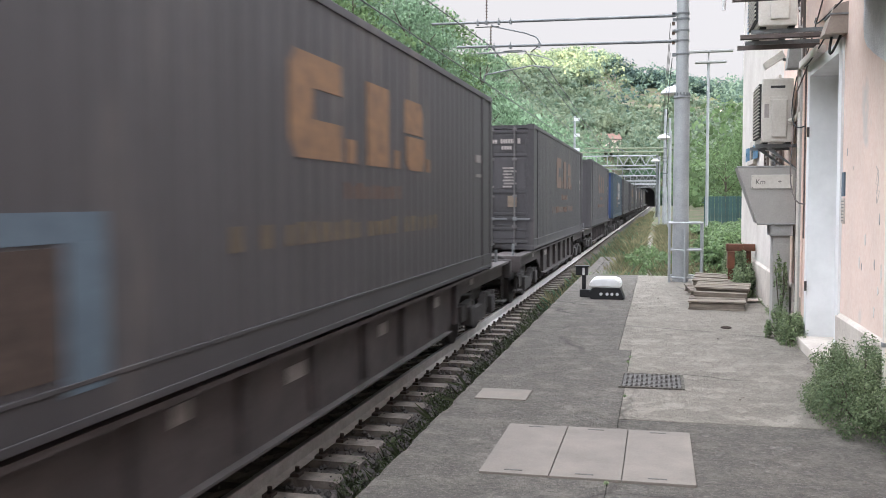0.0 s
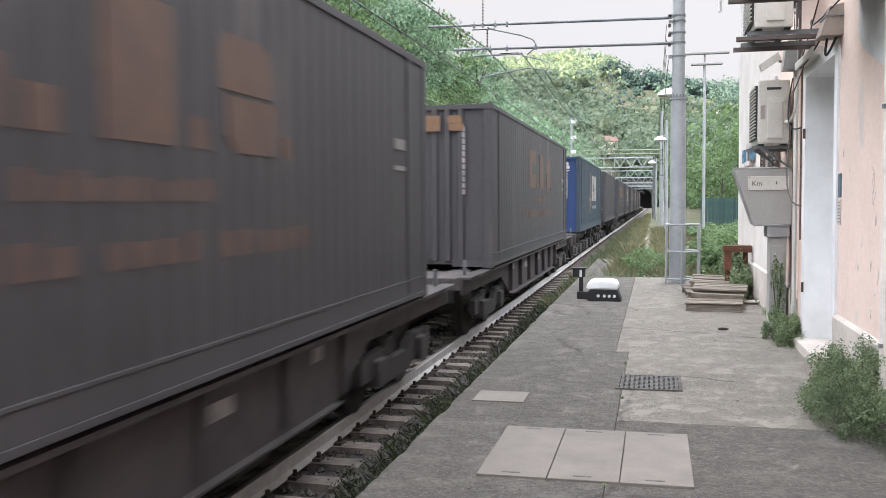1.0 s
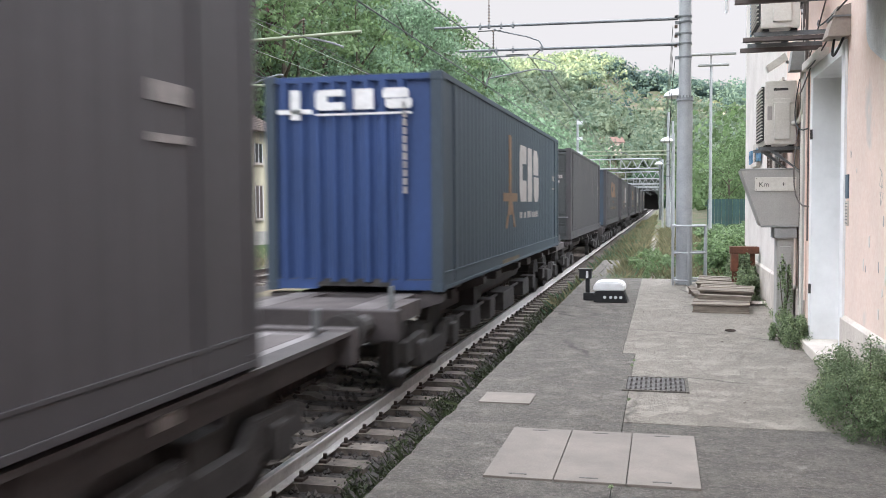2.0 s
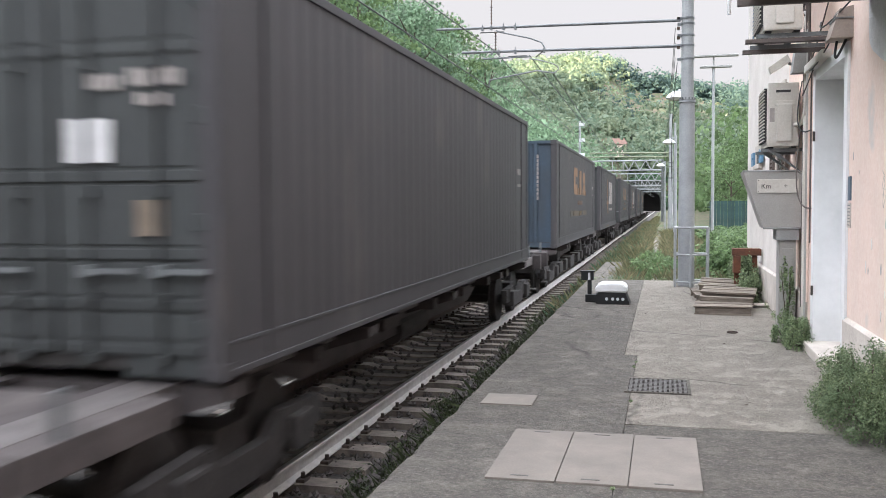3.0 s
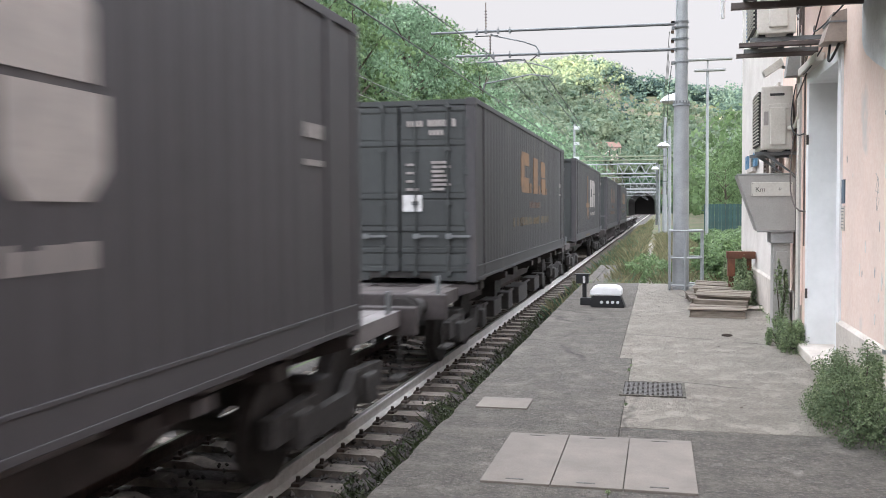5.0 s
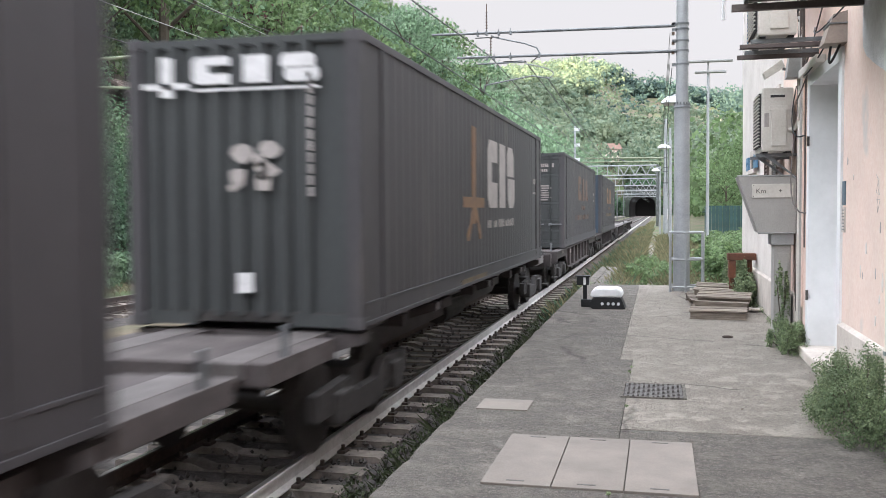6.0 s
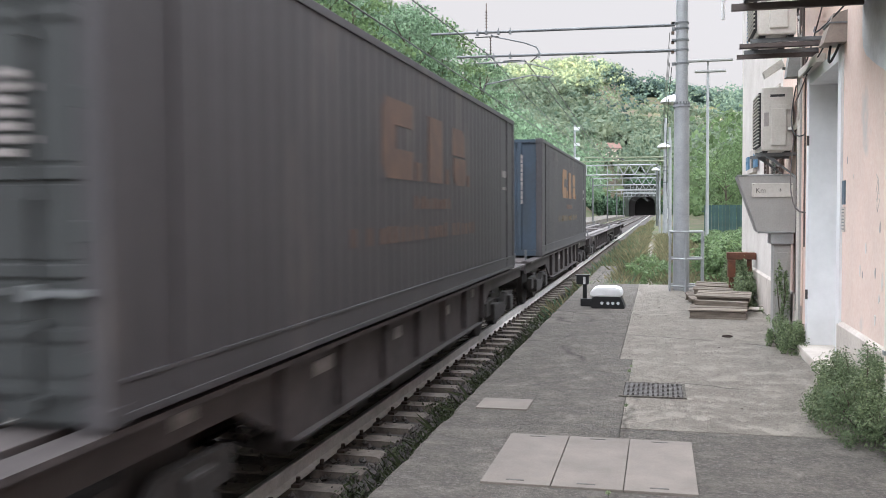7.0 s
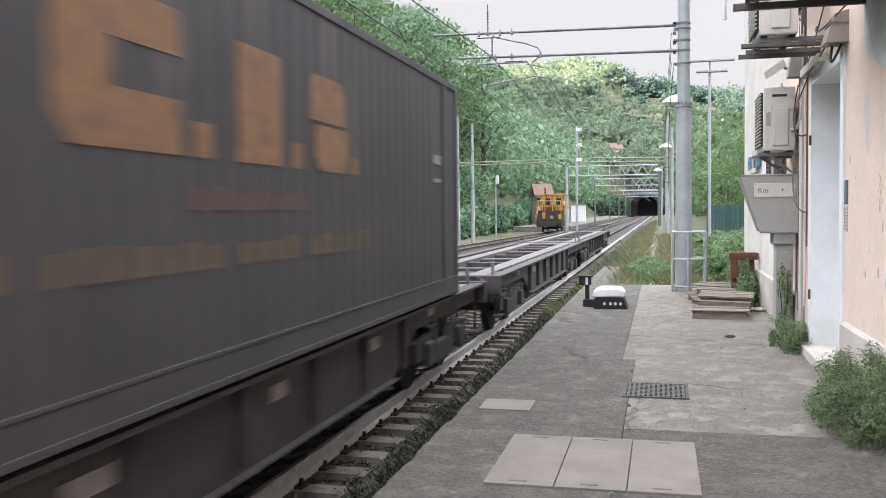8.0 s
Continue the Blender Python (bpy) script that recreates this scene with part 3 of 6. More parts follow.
def container(spec):
    end_kind, end_mat, side_mat, logo, label = spec
    c = thing("shipping_container", label, "container", "containers on the train")
    part("floor", shared("floor", lambda: box(B(), -1.2, 1.2, 0.05, CL - 0.05, 0.06, 0.16)), M["bogie"], c)
    part("roof", shared("roof", lambda: sheet(wave(CL - 0.2, 0.45, 0.02, 0.3), lambda s, d, x: (x, 0.1 + s, CH - 0.012 - d), -1.2, 1.2)), side_mat, c)
    for side in (-1, 1):
        part("side_panel", shared(f"side_{side}", lambda: sheet(wave(CL - 0.3, 0.29, 0.011, 0.95),
                                                                lambda s, d, z: (side * (CW - 0.012 - d), 0.15 + s, z), 0.25, 2.82)), side_mat, c)
        part("bottom_rail", shared(f"bot_{side}", lambda: bottom_rail(side)), side_mat, c)
        part("top_rail", shared(f"top_{side}", lambda: box(B(), side * 1.17, side * CW, 0.1, CL - 0.1, 2.81, 2.89, 0.008)), side_mat, c)
        part("lifting_post", shared(f"lp_{side}", lambda: box(B(), side * 1.16, side * (CW + 0.002), 0.72, 0.88, 0.1, 2.85)), side_mat, c)
        part("lifting_post", shared(f"lpr_{side}", lambda: box(B(), side * 1.16, side * (CW + 0.002), CL - 0.88, CL - 0.72, 0.1, 2.85)), side_mat, c)
        for yy in (0.0, CL - 0.17):
            part("corner_post", shared(f"cp_{side}_{yy}", lambda: box(B(), side * 1.09, side * (CW - 0.004), yy + 0.006, yy + 0.165, 0.1, 2.8, 0.012)),
                 side_mat, c)
            for z in (0.0, CH):
                part("corner_casting", shared(f"cc_{side}_{yy}_{z}", lambda: cast([(side * CW, yy if yy < 1 else CL, z)])), side_mat, c)
    for yy in (0.03, CL - 0.13):
        for n, (xa, xb, za, zb) in enumerate(((-1.09, -0.52, 0.02, 0.15), (0.52, 1.09, 0.02, 0.15), (-1.09, 1.09, 2.8, 2.88))):
            part("end_beam", shared(f"eb_{yy}_{n}", lambda: box(B(), xa, xb, yy, yy + 0.1, za, zb)), end_mat if yy < 1 else side_mat, c)
    ends = [(0, end_kind, end_mat), (1, "rib", side_mat)]
    for far, kind, mat in ends:
        if kind == "rib":
            part("end_panel", shared(f"ep_{far}", lambda: sheet(wave(2.2, 0.235, 0.06, 0.05), lambda s, d, z: ((1 if far else -1) * (1.1 - s), (CL - 0.05 - d) if far else 0.02 + d, z), 0.12, 2.82)), mat, c)
        else:
            for side in (-1, 1):
                d = part("door", shared(f"door_{side}", lambda: door_leaf(side)), mat, c)
                for z in (0.2, 0.5, 0.84, 1.36, 2.2, 2.73):
                    part("rib", shared(f"rib_{side}_{z}", lambda: door_rib(side, z)), mat, d)
                for z0, z1 in ((0.27, 0.44), (0.56, 0.78), (0.9, 1.3), (1.42, 2.14), (2.26, 2.67)):
                    part("panel", shared(f"panel_{side}_{z0}", lambda: door_panel(side, z0, z1)), mat, d)
                for z in (0.35, 1.05, 1.75, 2.5):
                    part("hinge", shared(f"hinge_{side}_{z}", lambda: door_hinge(side, z)), mat, d)
                for x in (0.27, 0.8):
                    part("lock_bar", shared(f"lock_{side}_{x}", lambda: lock_bar(side * x)), M["doorbar"] if mat is BROWN else mat, d)
                    part("door_handle", shared(f"hand_{side}_{x}", lambda: handle(side * x - (0.3 if side < 0 else 0))), M["galvdark"], d, "bare steel door handle")
    # markings on the end that leads
    if kind and end_kind == "rib":
        decal(c, "number_bar", M["dimgrey"], [rect(0.715, 0.765, 1.3 + i * 0.111, 1.392 + i * 0.111) for i in range(11)], "end")
    elif logo == "none":
        decal(c, "number_bar", M["palegrey"], [rect(0.3 + i * 0.062, 0.345 + i * 0.062, 1.93, 2.03) for i in range(4)] + [rect(0.6 + i * 0.056, 0.642 + i * 0.056, 1.95, 2.06) for i in range(7)] + [rect(0.66 + i * 0.06, 0.705 + i * 0.06, 1.82, 1.9) for i in range(4)], "end")
        decal(c, "white_placard", M["white"], [rect(0.12, 0.46, 1.45, 1.74)], "end")
        decal(c, "brown_placard", M["tanmark"], [rect(0.64, 0.84, 0.96, 1.2)], "end")
    else:
        decal(c, "number_bar", M["palegrey"], [rect(0.14 + i * 0.068, 0.19 + i * 0.068, 2.46, 2.55) for i in range(4)] + [rect(0.48 + i * 0.058, 0.522 + i * 0.058, 2.46, 2.56) for i in range(6)] + [rect(0.87, 0.93, 2.45, 2.57)] + [rect(0.5 + i * 0.062, 0.545 + i * 0.062, 2.32, 2.4) for i in range(4)], "end")
        decal(c, "table_bar", M["dimgrey"], [rect(0.53 + 0.02 * (i % 2), 0.74 + 0.035 * ((i * 3) % 4), 1.45 + i * 0.07, 1.492 + i * 0.07) for i in range(7)] + [rect(0.12, (0.32, 0.24, 0.28, 0.26)[i], 1.45 + i * 0.13, 1.49 + i * 0.13) for i in range(4)], "end")
    # markings on the side towards the platform
    if logo in ("old", "faint"):
        ink = M["orangeworn"] if logo == "old" else M["orangefaint"]
        decal(c, "emblem_block", ink, bracket(4.9, 1.5, 1.2, 0.86, 0.33) + [rect(6.25, 6.5, 1.5, 1.72)] + capped(6.75, 1.5, 0.95, 0.82, 0.3)
              + [rect(7.8, 8.0, 1.5, 1.7)] + stacked(8.2, 1.5, 0.9, 0.8, 0.22) + [rect(9.22, 9.38, 1.5, 1.66)], "side")
        decal(c, "lettering_bar", M["yellowdim"] if logo == "old" else ink, words(3.9, 9.9, 0.8, 0.17, 5), "side")
        decal(c, "small_bar", M["orangefaint"], words(6.2, 8.2, 1.17, 0.14, 8), "side")
    elif logo == "new":
        decal(c, "emblem_block", M["palegrey"], bracket(6.7, 1.2, 0.95, 1.15, 0.28) + capped(7.75, 1.2, 0.85, 1.15, 0.27) + stacked(8.7, 1.2, 0.9, 1.15, 0.24), "side")
        decal(c, "figure_bar", M["orange"], [rect(5.42, 5.7, 0.95, 2.45), rect(4.75, 6.4, 1.2, 1.36), [(5.0, 0.7), (5.2, 0.7), (5.62, 1.2), (5.45, 1.25)], [(6.0, 0.7), (6.2, 0.7), (5.72, 1.25), (5.55, 1.2)]], "side")
        decal(c, "lettering_bar", M["palegrey"], words(6.7, 9.6, 0.86, 0.13, 3), "side")
        decal(c, "yellow_stripe", M["yellowdim"], [rect(4.6, 6.6, 0.05, 0.14)], "side")
    if logo == "new" or end_mat is BLUE:
        decal(c, "emblem_block", M["white"], bracket(-0.5, 2.42, 0.4, 0.27, 0.09) + capped(0.0, 2.42, 0.36, 0.27, 0.09) + stacked(0.44, 2.42, 0.4, 0.27, 0.075) + [rect(-0.5, 0.84, 2.35, 2.375)], "end")
        decal(c, "figure_bar", M["white"], [rect(-0.86, -0.72, 2.3, 2.7), rect(-1.05, -0.55, 2.38, 2.44)], "end")
    if end_mat is TEAL:
        decal(c, "white_placard", M["white"], [rect(0.02, 0.36, 1.2, 1.5)], "end")
        for v in (1.25, 1.31, 1.4):
            o = part("placard_bar", shared(f"pb_{v}", lambda: box(B(), 0.08, 0.3, -0.009, -0.005, v, v + 0.02)), M["rust"], c)
    if kind and end_kind == "door" and end_mat is BROWN:
        decal(c, "brown_placard", M["tanmark"], [rect(0.64, 0.85, 1.0, 1.26)], "end")
        decal(c, "emblem_block", M["yellowmark"], [rect(-0.95, -0.86, 1.54, 1.76), rect(-1.05, -0.74, 1.5, 1.54)] + [rect(x, x + 0.055, 1.56, 1.68) for x in (-0.62, -0.54, -0.43, -0.35, -0.24)], "end")
    elif end_kind == "door" and logo != "none":
        decal(c, "white_placard", M["white"], [rect(0.06, 0.38, 1.12, 1.38)], "end")
    if end_kind == "door" and logo == "faint" and end_mat is BROWN:
        decal(c, "small_label", M["white"], [rect(-1.08, -0.95, 2.12, 2.2)], "end")
        decal(c, "small_label", M["tanmark"], [rect(-0.92, -0.64, 2.13, 2.23)], "end")
    decal(c, "number_bar", M["dimgrey"], [rect(12.35, 12.75, 1.75, 1.87), rect(12.35, 12.75, 1.52, 1.57)], "side")
    return c


def bogie_part(parent, y):
    bg = part("bogie", shared(f"bogie_{y}", lambda: bogie_mesh(y)), M["bogie"], parent)
    for dy in (-0.9, 0.9):
        part("axle", shared(f"axle_{y}_{dy}", lambda: rod(B(), (-1.0, y + dy, 0.46), (1.0, y + dy, 0.46), 0.085, seg=10)), M["bogie"], bg)
        for s in (-1, 1):
            part("wheel", shared(f"wheel_{y}_{dy}_{s}", lambda: wheel_mesh(y + dy, s)), M["bogie"], bg)


def bogie_mesh(y):
    bm = B()
    for s in (-1, 1):
        prism(bm, [(y - 1.45, 0.42), (y - 1.45, 0.66), (y - 0.6, 0.7), (y - 0.35, 0.52), (y + 0.35, 0.52), (y + 0.6, 0.7), (y + 1.45, 0.66), (y + 1.45, 0.42),
                   (y + 0.7, 0.42), (y + 0.45, 0.28), (y - 0.45, 0.28), (y - 0.7, 0.42)], s * 0.97, s * 1.08, "x")
        for dy in (-0.9, 0.9):
            box(bm, s * 0.95, s * 1.16, y + dy - 0.17, y + dy + 0.17, 0.32, 0.62, 0.03)
            for k in (-0.27, 0.27):
                rod(bm, (s * 1.03, y + dy + k, 0.44), (s * 1.03, y + dy + k, 0.68), 0.075, seg=8)
    box(bm, -0.95, 0.95, y - 0.25, y + 0.25, 0.45, 0.72, 0.02)
    rod(bm, (0, y, 0.7), (0, y, 0.95), 0.25, seg=12)
    return bm


def wheel_mesh(y, s):
    bm = B()
    rod(bm, (s * 0.69, y, 0.46), (s * 0.72, y, 0.46), 0.49, seg=28)
    rod(bm, (s * 0.72, y, 0.46), (s * 0.825, y, 0.46), 0.46, 0.455, seg=28)
    return bm


SEC = 2.13 + CL + 1.8


def sill_mesh(side):
    bm = B()
    e = 3.9
    prism(bm, [(0.15, 0.86), (0.15, 1.14), (SEC, 1.14), (SEC, 0.86), (SEC - e + 0.2, 0.86), (SEC - e - 0.9, 0.42), (e + 1.0, 0.42), (e, 0.86)], side * 1.05, side * 1.09, "x")
    box(bm, side * 1.0, side * 1.22, 0.15, SEC, 1.1, 1.14)
    prism(bm, [(e + 1.0, 0.42), (e + 1.0, 0.44), (SEC - e - 0.9, 0.44), (SEC - e - 0.9, 0.42)], side * 0.97, side * 1.17, "x")
    for i in range(7):
        yy = 4.6 + i * 1.4
        box(bm, side * 1.09, side * 1.17, yy - 0.02, yy + 0.02, 0.5, 1.1)
    return bm


def deck_mesh(x):
    return box(B(), x - 0.17, x + 0.17, 0.3, SEC, 0.98, 1.125, 0.01)


def cross_mesh(y, w):
    return box(B(), -1.06, 1.06, y - w, y + w, 0.93, 1.12 if w > 0.7 else 1.07, 0.01)


def girder_mesh(x):
    bm = B()
    prism(bm, [(0.15, 0.88), (0.15, 1.1), (SEC, 1.1), (SEC, 0.88), (SEC - 3.9, 0.86), (SEC - 4.8, 0.58), (4.9, 0.58), (3.9, 0.86)], x - 0.03, x + 0.03, "x")
    box(bm, x - 0.11, x + 0.11, 0.15, SEC, 1.09, 1.12)
    return bm


def outrigger_mesh(y):
    return prism(B(), [(-1.22, 1.02), (-1.22, 1.12), (1.22, 1.12), (1.22, 1.02), (0.5, 0.8), (-0.5, 0.8)], y - 0.12, y + 0.12, "y")


def wagon(label, open_frame=False, bare=False, pale=False):
    """One half of a coupled pair of container flats. Its outer end, with the buffers, lies at y = 0."""
    w = thing("flat_wagon", label, "wagon", "wagons of the train")
    for x in (-0.68, 0.68):
        part("deck_beam", shared(f"deck_{x}", lambda: deck_mesh(x)), M["bed"] if open_frame or bare else M["deckplate"], w, "pale worn deck beam" if open_frame or bare else "")
    if open_frame:
        for x in (-0.5, 0.5):
            part("girder", shared(f"girder_{x}", lambda: girder_mesh(x)), M["chassis"], w)
        for y in (2.3, 5.2, 8.9, 12.6, SEC - 2.0):
            part("outrigger", shared(f"out_{y:.2f}", lambda: outrigger_mesh(y)), M["chassis"], w)
    else:
        for side in (-1, 1):
            part("side_sill", shared(f"sill_{side}", lambda: sill_mesh(side)), M["chassis"], w)
    for i, (y, hw) in enumerate(((0.9, 0.75), (3.6, 0.16), (5.6, 0.12), (7.4, 0.3), (9.4, 0.12), (11.4, 0.3), (13.6, 0.12), (15.2, 0.16), (SEC - 0.8, 0.75))):
        part("cross_beam", shared(f"cross_{i}", lambda: cross_mesh(y, hw)), M["endplate"] if i == 0 and pale else M["deckplate"] if hw > 0.7 else M["chassis"], w)
    part("headstock", shared("headstock", lambda: box(B(), -1.25, 1.25, 0.0, 0.16, 0.82, 1.16, 0.02)), M["chassis"], w)
    for side in (-1, 1):
        def buffer():
            bm = B()
            rod(bm, (side * 0.875, 0.0, 1.0), (side * 0.875, -0.35, 1.0), 0.12, 0.1, 14)
            rod(bm, (side * 0.875, -0.3, 1.0), (side * 0.875, -0.56, 1.0), 0.07, seg=12)
            rod(bm, (side * 0.875, -0.56, 1.0), (side * 0.875, -0.6, 1.0), 0.2, 0.2, 18)
            return bm
        part("buffer", shared(f"buffer_{side}", buffer), M["bogie"], w)
    part("coupling", shared("coupling", lambda: rod(rod(B(), (0, 0.1, 0.95), (0, -0.62, 0.8), 0.05, seg=8), (0.3, 0.0, 0.8), (0.35, -0.45, 0.5), 0.025, seg=8)), M["bogie"], w)
    part("drawbar", shared("drawbar", lambda: box(B(), -0.12, 0.12, SEC - 0.1, SEC + 0.26, 0.8, 1.0)), M["chassis"], w)
    for y in (2.4, SEC - 2.5):
        bogie_part(w, y)
    part("brake_gear", shared("gear", lambda: rod(box(rod(B(), (-0.4, 8.0, 0.62), (-0.4, 9.4, 0.62), 0.2, seg=12), 0.2, 0.8, 6.3, 7.0, 0.45, 0.85), (0.9, 4.5, 0.55), (0.9, 12.5, 0.55), 0.03, seg=6)), M["bogie"], w)
    for y0, y1, z0, z1 in ((4.9, 5.7, 0.3, 0.6), (6.6, 7.1, 0.26, 0.6), (8.0, 9.3, 0.24, 0.6), (10.6, 11.5, 0.28, 0.6), (12.2, 12.6, 0.3, 0.6)):
        part("equipment_box", shared(f"eq_{y0}", lambda: box(B(), 0.72, 1.04, y0, y1, z0, z1, 0.02)), M["bogie"], w)
    for side in (-1, 1):
        part("brake_hose", shared(f"hose_{side}", lambda: rod(rod(B(), (side * 0.25, 0.0, 0.85), (side * 0.28, -0.3, 0.55), 0.025, seg=8), (side * 0.28, -0.3, 0.55), (side * 0.2, -0.5, 0.62), 0.025, seg=8)), M["black"], w)
        part("step_iron", shared(f"step_{side}", lambda: box(box(B(), side * 1.1, side * 1.13, 0.35, 0.38, 0.4, 0.86), side * 1.05, side * 1.2, 0.3, 0.7, 0.38, 0.41)), M["bogie"], w)
    for y in (0.5, SEC - 0.45):
        for side in (-1, 1):
            part("end_stanchion", shared(f"stan_{y}_{side}", lambda: box(B(), side * 1.0, side * 1.05, y - 0.03, y + 0.03, 1.1, 1.38)), M["galvdark"], w)
    for y, wd, z in () if open_frame else ((5.4, 0.5, 0.86), (7.9, 0.3, 0.84), (10.3, 0.42, 0.82), (12.3, 0.22, 0.9), (3.0, 0.3, 0.95)):
        for side in (-1, 1):
            part("data_plate", shared(f"plate_{y}_{side}", lambda: box(B(), side * 1.088, side * 1.096, y, y + wd, z, z + 0.13)), M["dimgrey"], w)
    return w


OLD = "dull brown corrugated steel container with orange block emblem on its side"
LOADS = [  # front of each container at 0 s, make-up
    (1.76, ("rib", BROWN, BROWN, "old", OLD)),
    (20.87, ("door", BROWN, BROWN, "faint", "dull brown container with leading double doors and lock bars")),
    (39.29, ("rib", BROWN, BROWN, "faint", "dull brown container with ribbed end and vertical number strip")),
    (58.61, ("rib", BLUE, NAVY, "new", "dark navy container with bright blue ribbed end")),
    (75.9, ("door", GREEN, BROWN, "none", "plain brown container with dark green double doors")),
    (94.89, ("rib", TEAL, BROWN, "old", "brown container with ribbed end tinted blue by sky light and white placard")),
    (112.13, ("rib", GREEN, BROWN, "new", "brown container with dark green ribbed end and white emblem")),
    (131.54, ("door", GREEN, BROWN, "old", "brown container with dark green double doors and lock bars")),
    (149.35, ("rib", GREEN, BROWN, "new", "brown container with dark green ribbed end and white emblem")),
    (168.7, ("door", GREEN, BROWN, "faint", "brown container with dark grey double doors and placards")),
    (186.87, ("rib", TEAL, BROWN, "old", "brown container with ribbed end tinted blue by sky light and white placard")),
]
movers = []
for s, spec in LOADS:
    movers.append((container(spec), s, Z_LOAD, 0))
decal(movers[0][0], "pale_blue_bar", M["paleblue"], [rect(0.9, 2.45, 0.95, 1.1), rect(2.1, 2.45, 0.2, 0.95)], "side")
for idx, ink in ((6, "paleblue"), (8, "palegrey")):
    blobs = []
    for k in range(9):
        u, v, r = rnd.uniform(-0.15, 0.35), rnd.uniform(1.35, 1.85), rnd.uniform(0.04, 0.1)
        blobs.append([(u + r * math.cos(a) * rnd.uniform(0.7, 1.5), v + r * math.sin(a) * rnd.uniform(0.7, 1.3)) for a in [j * math.tau / 8 for j in range(8)]])
    decal(movers[idx][0], "paint_smear", M[ink], blobs, "end")
    decal(movers[idx][0], "white_patch", M["white"], [rect(-0.05, 0.12, 0.35 if idx == 8 else 1.05, 0.55 if idx == 8 else 1.25)], "end")
decal(movers[2][0], "emblem_block", M["orange"], bracket(-0.5, 2.42, 0.36, 0.27, 0.09) + capped(0.0, 2.42, 0.36, 0.27, 0.09) + stacked(0.44, 2.42, 0.3, 0.27, 0.075), "end")
decal(movers[0][0], "brown_patch", M["rust"], [rect(0.9, 2.08, 0.3, 0.93)], "side")
first = "grimy steel container flat wagon under a container"
for i, (s, _) in enumerate(LOADS):
    w = wagon("grimy open-framed container wagon under a container" if 3 <= i <= 8 else first, 3 <= i <= 8, pale=i % 2 == 0)
    if i % 2 == 1:
        movers.append((w, s - 2.13, ZR, 0))
    else:
        movers.append((w, s + CL + 2.13, ZR, 180))
end = 186.87 + CL + 2.13 + 1.24
for k in (0, 1):
    w = wagon("empty container flat wagon with bare pale deck beams", bare=True)
    movers.append((w, end + (0 if k == 0 else 2 * SEC + 0.5), ZR, 0 if k == 0 else 180))


def motions():
    for ob, s, z, turn in movers:
        walk(ob, [(t, pose(TRACK_X, s - SPEED * t, z, 0, 0, turn)) for t in (0.0, 2.0, 4.0, 6.0, 8.0)])


# ---- station building along the platform ----
WX = 1.66
station = thing("station_building", "old pink plastered station building with peeling walls and white doorway", "building", kind="structure")
for name, y0, y1, z0, z1 in (("wall", -5.0, 9.27, -0.1, 7.4), ("wall", 11.0, 13.4, -0.1, 7.4), ("pale_wall", 13.4, 19.7, -0.1, 7.4), ("lintel_wall", 9.27, 11.0, 3.07, 7.4)):
    bm = B()
    box(bm, WX, WX + 0.5, y0, y1, z0, z1)
    part(name, bm, M["paleplaster"] if name == "pale_wall" else M["plaster"], station)
for n, (x0, x1, y0, y1) in enumerate(((WX + 0.5, 9.0, 19.2, 19.7), (WX + 0.5, 9.0, -5.0, -4.5), (8.5, 9.0, -4.5, 19.2))):
    bm = B()
    box(bm, x0, x1, y0, y1, -0.1, 7.4)
    part("outer_wall", bm, M["plaster"], station)
bm = B()
prism(bm, [(WX - 0.45, 7.4), (5.3, 9.3), (9.5, 7.4), (9.5, 7.25), (WX - 0.45, 7.25)], -5.3, 20.0, "y")
part("roof", bm, M["tile"], station)
for y0, y1 in ((-5.0, 9.18), (11.5, 19.72)):
    bm = B()
    prism(bm, [(WX - 0.03, -0.02), (WX - 0.03, 0.56), (WX + 0.004, 0.6), (WX + 0.05, 0.6), (WX + 0.05, -0.02)], y0, y1, "y")
    part("plinth", bm, M["plinth"], station, "stained white plinth")
bm = B()
prism(bm, [(8.36, 6.2), (8.34, 3.1), (8.31, 3.0), (8.25, 2.95), (8.17, 2.9), (8.08, 2.87), (7.95, 2.82), (7.8, 2.77), (7.6, 2.71), (7.4, 2.64), (6.8, 2.25), (5.5, 2.1), (3.0, 2.2), (3.0, 6.2)],
      WX - 0.004, WX + 0.1, "x")
part("bare_plaster_patch", bm, M["greyplaster"], station)
rs = random.Random(3)
for k in range(13):
    yy, zz, r = rs.uniform(7.2, 9.0), rs.uniform(0.65, 2.2), rs.uniform(0.012, 0.04)
    bm = B()
    prism(bm, [(yy + r * 0.7 * math.cos(a) * rs.uniform(0.6, 1.4), zz + r * 1.8 * math.sin(a) * rs.uniform(0.5, 1.4)) for a in [j * math.tau / 9 for j in range(9)]], WX - 0.003, WX + 0.03, "x")
    part("plaster_scar", bm, M["paleplaster"] if k % 3 else M["boxpaint"], station)
bm = B()
pts = [(7.72 + 0.05 * math.sin(i * 1.7) + 0.02 * math.cos(i * 3.1), 1.62 + 0.022 * i + 0.05 * math.sin(i * 2.3)) for i in range(14)]
for (ya, za), (yb, zb) in zip(pts, pts[1:]):
    rod(bm, (WX + 0.0006, ya, za), (WX + 0.0006, yb, zb), 0.0022, seg=5)
part("scribble", bm, M["greywall"], station, "grey scribbled paint mark")
